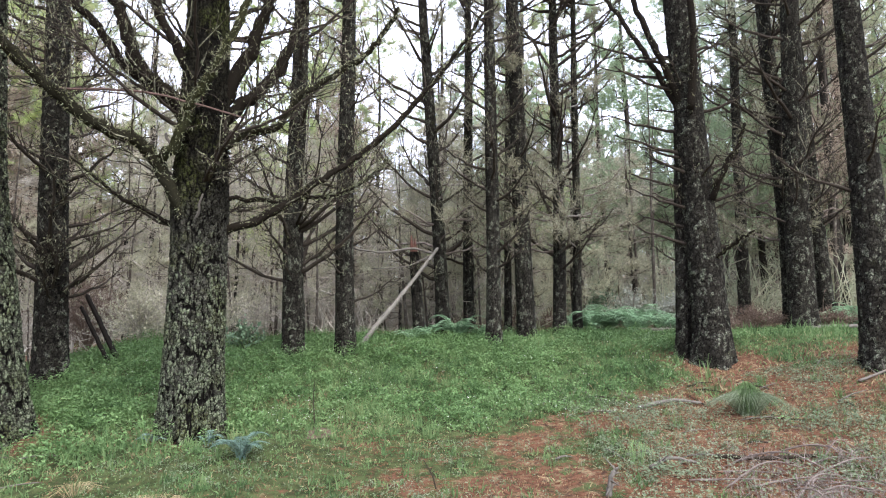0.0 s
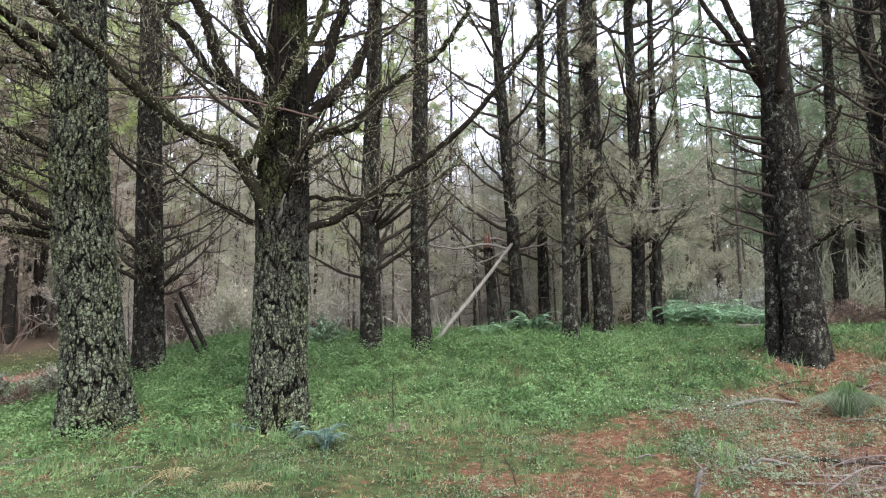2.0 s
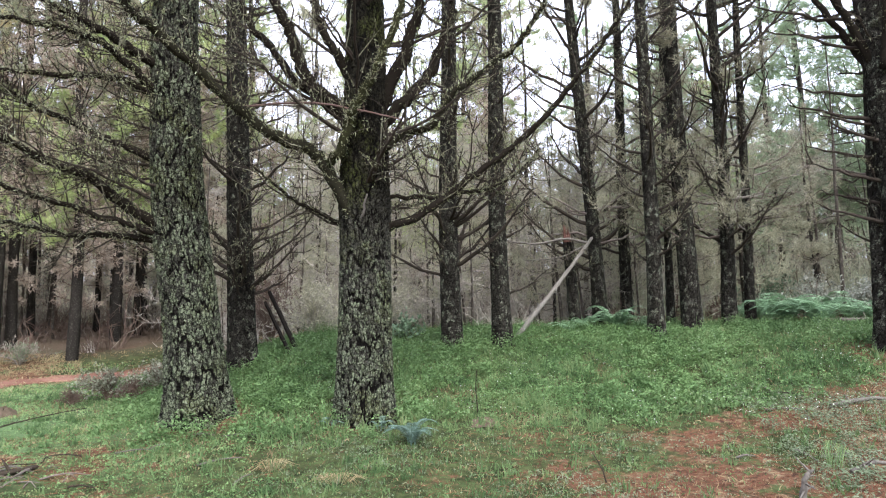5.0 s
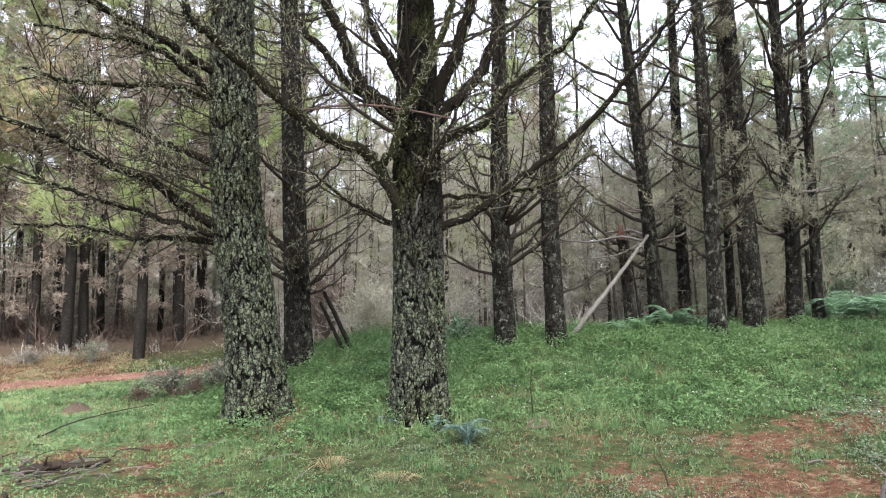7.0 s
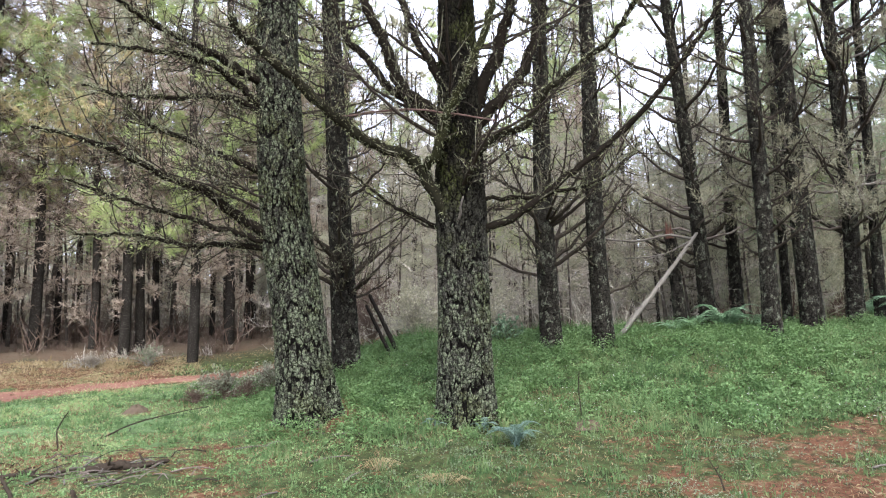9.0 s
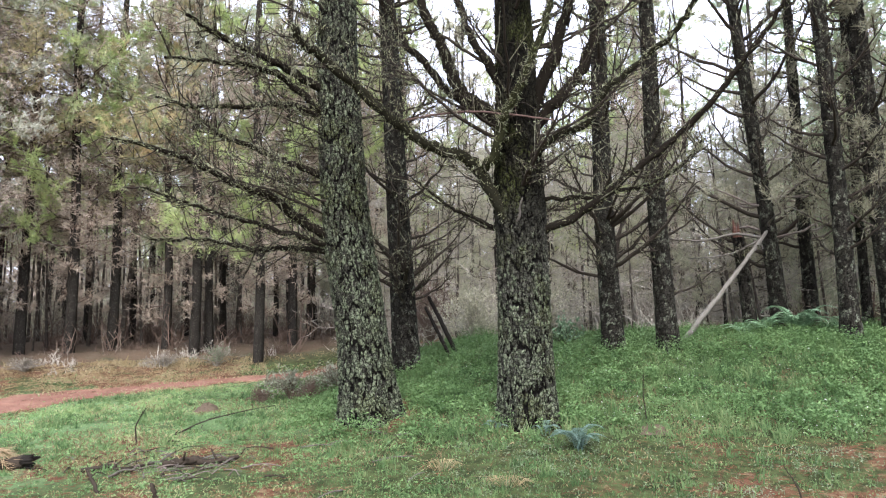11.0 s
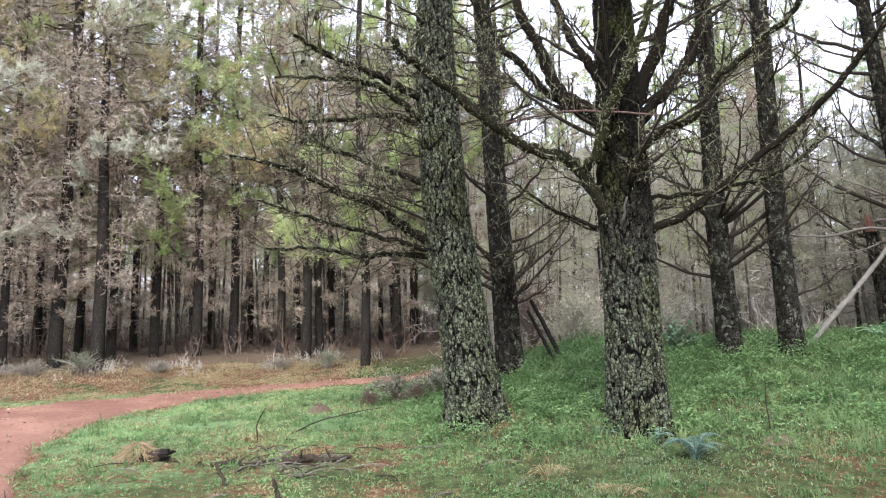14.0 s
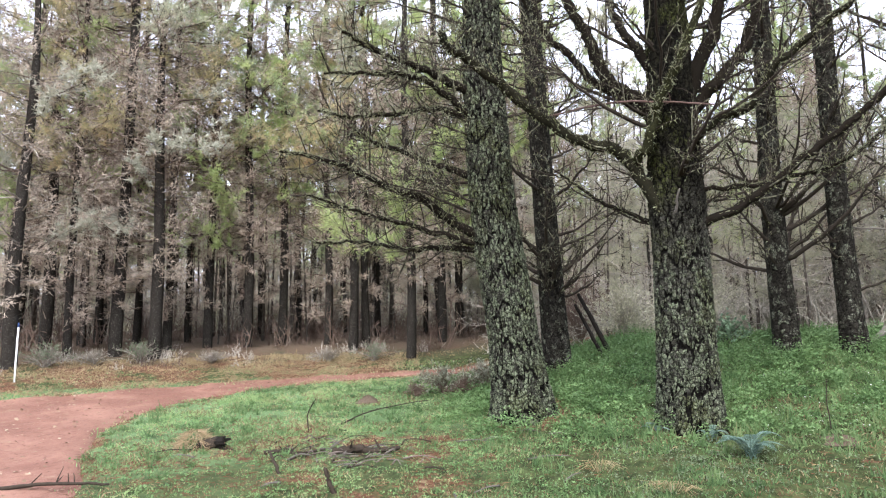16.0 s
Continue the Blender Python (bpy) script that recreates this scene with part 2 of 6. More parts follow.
FERN = leaf_material("fern_green", [(0.0, (0.15, 0.25, 0.14)), (0.5, (0.26, 0.40, 0.24)), (1.0, (0.42, 0.54, 0.40))], 0.35, 0.55)
FERN_BLUE = leaf_material("blue_green_frond", [(0.0, (0.05, 0.095, 0.072)), (0.6, (0.12, 0.185, 0.15)), (1.0, (0.27, 0.35, 0.30))], 0.3, 0.5)
SHRUB = leaf_material("shrub_leaves", [(0.0, (0.07, 0.12, 0.075)), (0.6, (0.15, 0.225, 0.135)), (1.0, (0.26, 0.33, 0.22))], 0.3, 0.45)
NEEDLE_LITTER = leaf_material("fallen_needles", [(0.0, (0.055, 0.026, 0.017)), (0.5, (0.14, 0.064, 0.036)), (1.0, (0.23, 0.125, 0.072))], 0.1, 0.9)
LAWN = leaf_material("short_lawn_grass", [(0.0, (0.105, 0.185, 0.075)), (0.35, (0.18, 0.285, 0.118)), (0.6, (0.25, 0.35, 0.152)), (0.85, (0.34, 0.37, 0.18)), (1.0, (0.38, 0.33, 0.20))], 0.4)
DEAD_GRASS = leaf_material("brown_dead_grass", [(0.0, (0.09, 0.055, 0.03)), (0.5, (0.17, 0.115, 0.065)), (1.0, (0.29, 0.23, 0.14))], 0.3)
BROWN_BRUSH = twig_material("brown_dead_brush", (0.10, 0.07, 0.055), (0.24, 0.20, 0.16), 0.45)


def ground_material():
    """Earth under grass: green sward, rust-coloured needle litter in drifts, grey-brown leaf mould under the wood."""
    n = Nodes("forest_ground", 0.98, 0.03)
    rust, mould = n.attr("litter"), n.attr("mould")
    edge = n.math("ADD", rust, n.math("ADD", n.math("MULTIPLY", n.math("SUBTRACT", n.noise(1.1, 6, 0.65), 0.5), 1.2), n.math("MULTIPLY", n.math("SUBTRACT", n.noise(5.5, 5, 0.7), 0.5), 1.1)))
    soil = n.mix(n.noise(30, 4), (0.045, 0.031, 0.020), (0.105, 0.078, 0.048))
    sward = n.mix(n.step(n.noise(5, 5, 0.7), 0.35, 0.65), (0.022, 0.028, 0.012), (0.065, 0.080, 0.032))
    sward = n.mix(n.step(n.noise(22, 4, 0.7), 0.55, 0.75), sward, soil)
    sward = n.mix(n.attr("turf"), sward, n.mix(n.noise(9, 5, 0.7), (0.075, 0.125, 0.055), (0.145, 0.21, 0.10)))
    needles = n.mix(n.noise(45, 5, 0.75, stretch=(1, 1.6, 1)), (0.05, 0.025, 0.016), (0.17, 0.084, 0.050))
    needles = n.mix(n.step(n.noise(7, 5, 0.7), 0.5, 0.66), needles, (0.20, 0.15, 0.09))
    needles = n.mix(n.step(n.noise(12, 5, 0.75), 0.50, 0.62), needles, (0.042, 0.024, 0.017))
    c = n.mix(n.step(edge, 0.42, 0.66), sward, needles)
    brown = n.mix(n.noise(25, 5, 0.75), (0.045, 0.033, 0.024), (0.165, 0.122, 0.088))
    c = n.mix(n.math("MULTIPLY", mould, n.step(n.noise(2.5, 5), 0.25, 0.55, 0.55, 1.0)), c, brown)
    n.color(c)
    n.bump(n.math("ADD", n.noise(28, 6, 0.75), n.noise(6, 4)), 0.8, 0.03)
    return n.mat


def road_material():
    n = Nodes("red_earth_road", 0.95, 0.15)
    c = n.mix(n.step(n.noise(0.9, 6, 0.6), 0.35, 0.7), (0.150, 0.073, 0.053), (0.235, 0.126, 0.092))
    c = n.mix(n.step(n.noise(70, 3, 0.8), 0.6, 0.72), c, (0.27, 0.17, 0.125))
    c = n.mix(n.step(n.noise(14, 5, 0.7), 0.5, 0.75), c, (0.085, 0.040, 0.029))
    c = n.mix(n.step(n.noise(2.6, 6, 0.7), 0.55, 0.72, 0.0, 0.7), c, (0.23, 0.15, 0.10))
    n.color(c)
    n.bump(n.math("ADD", n.noise(90, 4, 0.7), n.noise(8, 4)), 0.6, 0.015)
    return n.mat


def wood_material(name, a, b):
    n = Nodes(name, 0.85, 0.08)
    n.color(n.mix(n.noise(9, 5, 0.7, stretch=(4, 4, 0.6)), a, b))
    n.bump(n.noise(20, 5, 0.7, stretch=(4, 4, 0.5)), 0.6, 0.008)
    return n.mat


GROUND, ROAD = ground_material(), road_material()
GREY_WOOD = wood_material("weathered_grey_wood", (0.055, 0.047, 0.040), (0.165, 0.148, 0.127))
BLEACHED_WOOD = wood_material("bleached_wood", (0.05, 0.044, 0.038), (0.25, 0.23, 0.20))
BLACK_WOOD = wood_material("blackened_wood", (0.004, 0.0035, 0.003), (0.020, 0.016, 0.013))
DARK_WOOD = wood_material("rotten_dark_wood", (0.010, 0.008, 0.006), (0.055, 0.041, 0.030))
RED_WOOD = wood_material("stripped_red_wood", (0.06, 0.027, 0.02), (0.15, 0.072, 0.056))
STICK_WOOD = wood_material("bare_stick_wood", (0.055, 0.032, 0.026), (0.15, 0.10, 0.085))
POST_PAINT = wood_material("chalky_white_paint", (0.70, 0.70, 0.69), (0.80, 0.80, 0.79))
BAND_PAINT = wood_material("dark_blue_band", (0.03, 0.05, 0.12), (0.04, 0.07, 0.16))

# ---- mesh tools ----
rng = np.random.default_rng(7)


class Geo:
    """Collects triangles and quads, and per-vertex values, as arrays."""

    def __init__(self):
        self.v, self.t, self.q, self.count, self.values = [], [], [], 0, {}

    def add(self, v, tris=None, quads=None, **values):
        v = np.asarray(v, float).reshape(-1, 3)
        if tris is not None and len(tris):
            self.t.append(np.asarray(tris, int).reshape(-1, 3) + self.count)
        if quads is not None and len(quads):
            self.q.append(np.asarray(quads, int).reshape(-1, 4) + self.count)
        self.v.append(v)
        for k, a in values.items():
            self.values.setdefault(k, []).append(np.asarray(a, float).ravel())
        self.count += len(v)
        return self

    def mesh(self, name, material, smooth=True):
        me = bpy.data.meshes.new(name)
        v = np.concatenate(self.v) if self.v else np.zeros((0, 3))
        t = np.concatenate(self.t) if self.t else np.zeros((0, 3), int)
        q = np.concatenate(self.q) if self.q else np.zeros((0, 4), int)
        me.vertices.add(len(v))
        me.vertices.foreach_set("co", v.astype(np.float32).ravel())
        me.loops.add(t.size + q.size)
        me.loops.foreach_set("vertex_index", np.concatenate([t.ravel(), q.ravel()]).astype(np.int32))
        me.polygons.add(len(t) + len(q))
        me.polygons.foreach_set("loop_start", np.concatenate([np.arange(len(t)) * 3, t.size + np.arange(len(q)) * 4]).astype(np.int32))
        me.polygons.foreach_set("use_smooth", np.full(len(t) + len(q), smooth))
        for k, a in self.values.items():
            me.attributes.new(k, "FLOAT", "POINT").data.foreach_set("value", np.concatenate(a).astype(np.float32))
        me.update(calc_edges=True)
        me.materials.append(material)
        return me


def part(name, geo, material, parent, label="", smooth=True, kind=""):
    ob = new(name, geo.mesh(name, material, smooth))
    ob.parent = parent
    return tagged(ob, label, kind=kind)


def thing(name, at, label, category, group="", kind=""):
    ob = new(name)
    ob.location, ob.empty_display_size = at, 0.2
    return tagged(ob, label, category, group, kind)


def unit(v):
    return v / (np.linalg.norm(v, axis=-1, keepdims=True) + 1e-9)


def spline(points, count):
    """A smooth line through the points (Catmull-Rom), as count points."""
    p = np.asarray(points, float)
    p = np.concatenate([[2 * p[0] - p[1]], p, [2 * p[-1] - p[-2]]])
    s = np.linspace(0, len(p) - 3 - 1e-6, count)
    i, f = s.astype(int), (s % 1)[:, None]
    a, b, c, d = p[i], p[i + 1], p[i + 2], p[i + 3]
    return 0.5 * (2 * b + (c - a) * f + (2 * a - 5 * b + 4 * c - d) * f**2 + (3 * b - a - 3 * c + d) * f**3)


def tube(geo, points, radii, sides=7, rough=0.0, tip=True):
    """A tapered round limb along the points, with knobbly skin."""
    p, r = np.asarray(points, float), np.asarray(radii, float)
    m = len(p)
    along = unit(np.gradient(p, axis=0))
    ref = np.where(np.abs(along[:, 2:3]) > 0.9, [[1.0, 0, 0]], [[0, 0, 1.0]])
    ref = np.repeat(ref[:1], m, 0)
    a = unit(np.cross(along, ref))
    b = np.cross(along, a)
    th = np.arange(sides) * 2 * np.pi / sides
    rr = r[:, None] * (1 + rough * rng.uniform(-1, 1, (m, sides)))
    v = p[:, None] + rr[..., None] * (a[:, None] * np.cos(th)[None, :, None] + b[:, None] * np.sin(th)[None, :, None])
    i, j = np.meshgrid(np.arange(m - 1), np.arange(sides), indexing="ij")
    k = (j + 1) % sides
    quads = np.stack([i * sides + j, i * sides + k, (i + 1) * sides + k, (i + 1) * sides + j], -1).reshape(-1, 4)
    v = v.reshape(-1, 3)
    tris = None
    if tip:
        v = np.concatenate([v, [p[-1] + along[-1] * r[-1] * 1.2], [p[0]]])
        n, e = m * sides, np.arange(sides)
        tris = np.concatenate([np.stack([(m - 1) * sides + e, (m - 1) * sides + (e + 1) % sides, np.full(sides, n)], -1), np.stack([(e + 1) % sides, e, np.full(sides, n + 1)], -1)])
    return geo.add(v, tris, quads)


def spikes(geo, p0, p1, p2, r):
    """Many thin bent three-sided twigs at once."""
    n = len(p0)
    if not n:
        return geo
    along = unit(p2 - p0)
    a = unit(np.cross(along, unit(rng.normal(size=(n, 3)))))
    b = np.cross(along, a)
    rings = []
    for p, k in ((p0, 1.0), (p1, 0.7)):
        for th in (0, 2.0944, 4.18879):
            rings.append(p + (r * k)[:, None] * (a * math.cos(th) + b * math.sin(th)))
    v = np.stack([*rings, p2], 1).reshape(-1, 3)
    f = np.array([[0, 1, 4], [0, 4, 3], [1, 2, 5], [1, 5, 4], [2, 0, 3], [2, 3, 5], [3, 4, 6], [4, 5, 6], [5, 3, 6]])
    return geo.add(v, (np.arange(n)[:, None, None] * 7 + f[None]).reshape(-1, 3))


def blades(geo, p0, p1, width, bend=None):
    """Many thin blades or needles: a quad and a tip each, or a single triangle where no bend is given."""
    n = len(p0)
    if not n:
        return geo
    side = unit(np.cross(p1 - p0, unit(rng.normal(size=(n, 3))))) * width[:, None]
    if bend is None:
        v = np.stack([p0 - side, p0 + side, p1], 1).reshape(-1, 3)
        return geo.add(v, np.arange(n * 3).reshape(-1, 3))
    mid = (p0 + p1) / 2 + bend
    v = np.stack([p0 - side, p0 + side, mid + side * 0.8, mid - side * 0.8, p1], 1).reshape(-1, 3)
    k = np.arange(n)[:, None] * 5
    return geo.add(v, np.concatenate([k + 3, k + 2, k + 4], 1), np.concatenate([k, k + 1, k + 2, k + 3], 1))


def leaves(geo, p, along, up, length, width):
    """Many small folded leaves: two quads that meet in a midrib would be lost at this size, so one kite of two triangles each."""
    side = unit(np.cross(along, up))
    mid = p + along * (length * 0.45)[:, None]
    v = np.stack([p, mid + side * width[:, None], p + along * length[:, None], mid - side * width[:, None]], 1)
    v[:, (1, 3)] += (unit(up) * (width * 0.35)[:, None])[:, None]
    k = np.arange(len(p))[:, None] * 4
    return geo.add(v.reshape(-1, 3), np.concatenate([np.concatenate([k, k + 1, k + 2], 1), np.concatenate([k, k + 2, k + 3], 1)]))


def sprouts(points, count, length, up=0.3, forward=0.5, first=0.1, last=1.0):
    """Where twigs leave a line of points: base, middle and tip of each."""
    p = np.asarray(points, float)
    s = rng.uniform(first, last, count) * (len(p) - 1.001)
    i, f = s.astype(int), (s % 1)[:, None]
    base, along = p[i] * (1 - f) + p[i + 1] * f, unit(p[i + 1] - p[i])
    out = unit(np.cross(along, unit(rng.normal(size=(count, 3)))))
    d = unit(along * forward + out + np.array([0, 0, up]))
    ln = (length * rng.uniform(0.35, 1.0, count))[:, None]
    mid = base + d * ln * 0.5 + rng.normal(size=(count, 3)) * ln * 0.05
    end = mid + unit(d + np.array([0, 0, up * 0.8]) + rng.normal(size=(count, 3)) * 0.25) * ln * 0.5
    return base, mid, end


def forked(p0, p1, p2, each, length, up=0.2):
    """Twigs of the next order on twigs."""
    n = len(p0) * each
    i = np.repeat(np.arange(len(p0)), each)
    f = rng.uniform(0.25, 1.0, n)[:, None]
    base = np.where(f < 0.5, p0[i] + (p1[i] - p0[i]) * f * 2, p1[i] + (p2[i] - p1[i]) * (f - 0.5) * 2)
    d = unit(unit(p2[i] - p0[i]) * 0.8 + rng.normal(size=(n, 3)) * 0.7 + np.array([0, 0, up]))
    ln = (length * rng.uniform(0.4, 1.0, n))[:, None]
    mid = base + d * ln * 0.5
    return base, mid, mid + unit(d + rng.normal(size=(n, 3)) * 0.3) * ln * 0.5


def cells(u, v, wrap, seed):
    """Worley cells on a sheet that closes on itself in u: the gap between the two nearest centres, and each cell's own number."""
    iu, iv = np.floor(u).astype(int), np.floor(v).astype(int)
    best, second, own = np.full(u.shape, 9.0), np.full(u.shape, 9.0), np.zeros(u.shape)
    for du in (-1, 0, 1):
        for dv in (-1, 0, 1):
            cu, cv = iu + du, iv + dv
            h = np.sin((cu % wrap) * 127.1 + cv * 311.7 + seed * 17.3) * 43758.5453
            h2 = np.sin((cu % wrap) * 269.5 + cv * 183.3 + seed * 31.9) * 24634.6345
            h, h2 = h - np.floor(h), h2 - np.floor(h2)
            d = np.hypot(cu + 0.15 + 0.7 * h - u, (cv + 0.1 + 0.8 * h2 - v))
            nearer = d < best
            second = np.where(nearer, best, np.minimum(second, d))
            own = np.where(nearer, (h * 7.31 + h2 * 3.7) % 1, own)
            best = np.minimum(best, d)
    return second - best, own


def ripple(u, v, wrap, seed):
    """Smooth value noise on a sheet that closes on itself in u, from -1 to 1."""
    iu, iv = np.floor(u).astype(int), np.floor(v).astype(int)
    fu, fv = u - iu, v - iv
    fu, fv = fu * fu * (3 - 2 * fu), fv * fv * (3 - 2 * fv)

    def corner(a, b):
        h = np.sin((a % wrap) * 91.7 + b * 47.3 + seed * 13.1) * 43758.5453
        return (h - np.floor(h)) * 2 - 1

    return (corner(iu, iv) * (1 - fu) + corner(iu + 1, iv) * fu) * (1 - fv) + (corner(iu, iv + 1) * (1 - fu) + corner(iu + 1, iv + 1) * fu) * fv


def trunk(geo, axis, heights, radii, flare=0.12, plate=(0.038, 0.062), depth=0.030, fine=0.011, tall=7.0, seed=1, cleft=1.0):
    """A tree trunk round a bent axis: root flare, oval section and flaky plated bark with wandering upright fissures."""
    top = heights[-1]
    h = np.concatenate([np.arange(-0.25, min(tall, top), fine), np.arange(min(tall, top), top, 0.25), [top]])
    ax = spline(axis, 60)
    cx, cy = np.interp(h, ax[:, 2], ax[:, 0]), np.interp(h, ax[:, 2], ax[:, 1])
    r0 = float(np.interp(1.0, heights, radii))
    n = max(24, int(2 * math.pi * r0 / fine))
    th = np.arange(n) * 2 * np.pi / n
    H, T = np.meshgrid(h, th, indexing="ij")
    wrap = 2 * max(4, round(math.pi * r0 / plate[0]))
    u0, v0 = T / (2 * np.pi) * wrap, H / plate[1]
    u = u0 + 0.55 * ripple(u0 * 0.5, v0 * 0.8, wrap // 2, seed) + 0.28 * ripple(u0 * 2, v0 * 2.5, wrap * 2, seed + 1)
    v = v0 + 0.6 * ripple(u0 * 0.5, v0 * 0.5, wrap // 2, seed + 2) + 0.3 * ripple(u0 * 2, v0 * 3, wrap * 2, seed + 3)
    gap, own = cells(u, v, wrap, seed)
    rift, _ = cells(u0 / 2 + 0.36 * ripple(u0, v0 * 0.7, wrap, seed + 6) + 0.25 * ripple(u0 * 0.5, v0 * 0.25, wrap // 2, seed + 7), v * 0.12, wrap // 2, seed + 9)
    grit = ripple(u0 * 4, v0 * 5, wrap * 4, seed + 4)
    crust = (0.30 + 0.70 * np.clip(gap / 0.20, 0, 1) ** 0.8) * (1 - cleft + cleft * np.clip(rift / 0.21, 0.0, 1) ** 0.8)
    crust = np.clip(crust + 0.12 * grit, 0, 1)
    base = np.interp(H, heights, radii) * (1 + 0.035 * np.sin(2 * T + seed + H * 0.4) + 0.02 * np.sin(5 * T - H * 1.7 + seed))
    base += flare * np.exp(-np.clip(H + 0.1, 0, None) / 0.33) * (0.75 + 0.45 * np.cos(4 * T + seed * 2.1) + 0.25 * np.cos(7 * T + seed))
    R = base + depth * (crust - 1) * np.clip(base / r0, 0.3, 1) + 0.5 * depth * (own - 0.5) * crust + 0.22 * depth * grit
    V = np.stack([cx[:, None] + R * np.cos(T), cy[:, None] + R * np.sin(T), H], -1).reshape(-1, 3)
    i, j = np.meshgrid(np.arange(len(h) - 1), np.arange(n), indexing="ij")
    k = (j + 1) % n
    quads = np.stack([i * n + j, i * n + k, (i + 1) * n + k, (i + 1) * n + j], -1).reshape(-1, 4)
    return geo.add(V, None, quads, crust=crust, tone=own)


# ---- the lie of the land ----
R_LOW, Z_LOW = (0, 5, 7, 9, 11, 14, 16, 17.5, 20, 30, 60, 110, 450), (0, 0.05, 0.15, 0.22, 0.33, 0.53, 0.68, 0.95, 1.34, 1.8, 3.6, 7, 24)
R_BANK, Z_BANK = (0, 5, 6, 8.5, 9.5, 11, 12, 13, 15, 18, 22, 30, 60, 110, 450), (0, 0.08, 0.12, 0.38, 0.55, 0.93, 1.22, 1.36, 1.44, 1.55, 1.7, 2.0, 3.6, 7, 24)


def smooth(a, lo, hi):
    s = np.clip((a - lo) / (hi - lo), 0, 1)
    return s * s * (3 - 2 * s)


def ground_z(x, y):
    """Height of the ground: a low open side with the road, and a bank that rises ahead and to the other side."""
    x, y = np.asarray(x, float), np.asarray(y, float)
    r, a = np.hypot(x, y), np.degrees(np.arctan2(-x, y))
    low, bank = np.interp(r, R_LOW, Z_LOW), np.interp(r, R_BANK, Z_BANK)
    k = smooth(a, 24, 43) * (1 - smooth(a, 130, 180))
    z = bank * (1 - k) + low * k
    return z + (0.3 + 0.7 * (1 - smooth(a, 46, 58))) * 0.035 * np.sin(x * 1.3 + 0.7 * y) * np.sin(y * 1.1 - 0.4 * x) * smooth(r, 2, 6) + 0.015 * np.sin(x * 3.1 + y) * np.sin(y * 2.7)


ROAD_FAR = [(-17.5, -9), (-15.6, -2), (-14.5, 2.5), (-14.0, 4.7), (-13.7, 6.5), (-13.1, 8.1), (-12.3, 9.9), (-11.2, 11.6), (-9.9, 13.4), (-8.2, 16.2), (-6, 21)]
ROAD_NEAR = [(-6.3, -9), (-6.0, -3), (-6.0, 0), (-6.7, 2.0), (-8.3, 2.75), (-9.6, 3.4), (-10.9, 4.4), (-11.6, 5.4), (-12.0, 6.8), (-11.9, 8.3), (-11.45, 10), (-10.7, 11.2), (-9.4, 13), (-7.6, 15.8), (-5, 20.5)]


def on_road(x, y, edge=0.25):
    """How far a place lies inside the road (1: well inside)."""
    far, near = spline(ROAD_FAR, 120), spline(ROAD_NEAR, 120)
    xf, xn = np.interp(y, far[:, 1], far[:, 0]), np.interp(y, near[:, 1], near[:, 0])
    return np.clip(np.minimum(x - xf, xn - x) / edge + 0.5, 0, 1)


def near_road(x, y):
    """1 at the road's edge, falling to 0 a stride away on the grass."""
    far, near = spline(ROAD_FAR, 120), spline(ROAD_NEAR, 120)
    xf, xn = np.interp(y, far[:, 1], far[:, 0]), np.interp(y, near[:, 1], near[:, 0])
    return np.clip(np.minimum(x - xf, xn - x) / 0.8 + 1, 0, 1)


def mottle(x, y):
    """Uneven growth of the sward, from 0 to 1, at the size of a stride and of a hand."""
    x, y = np.asarray(x, float) + 40, np.asarray(y, float) + 40
    return np.clip(0.5 + 0.42 * ripple(x * 1.1, y * 1.1, 4096, 5) + 0.34 * ripple(x * 2.9 + y, y * 2.9 - x, 4096, 8) + 0.2 * ripple(x * 7.1, y * 7.1, 4096, 9), 0, 1)


def litter(x, y):
    """Where rust-coloured needle litter lies thick: drifts on the bank, round some trunks, on the verge beyond the road and in the woods."""
    x, y = np.asarray(x, float), np.asarray(y, float)
    r, a = np.hypot(x, y), np.degrees(np.arctan2(-x, y))
    bound = 4.5 * (r - 6) - 2
    v = 0.66 * smooth(-a, bound - 9, bound + 7) * (1 - 0.15 * smooth(r, 9, 13))
    v = np.maximum(v, 0.62 * smooth(-a, -6, 4) * (1 - smooth(r, 6.3, 8.4)))
    v = np.maximum(v, (0.40 - 0.16 * smooth(a, 2, 12)) * (1 - smooth(r, 7.6, 9.2)))
    for cx, cy, w in ((-5.5, 7.72, 0.85), (4.6, 10.1, 1.3), (1.2, 6.2, 0.7), (0.4, 5.6, 0.6), (2.6, 7.3, 0.5), (-3.17, 7.93, 0.6)):
        v = np.maximum(v, 0.85 * np.exp(-(((x - cx) ** 2 + (y - cy) ** 2) / w**2)))
    v = np.maximum(v, 0.60 * smooth(a, 40, 48) * smooth(r, 14.6, 16))
    v = np.maximum(v, 0.5 * smooth(r, 16.5, 19))
    v = np.maximum(v, 0.50 * smooth(a, 30, 46) * (1 - smooth(r, 8.5, 11.5)))
    back = smooth(np.abs(a), 110, 170)
    v = v * (1 - back) + 0.35 * back
    v = np.maximum(v, 0.62 * near_road(x, y))
    return np.clip(v + 0.5 * (mottle(x, y) - 0.5) * (0.15 + 0.85 * smooth(v, 0.08, 0.4)), 0, 1)

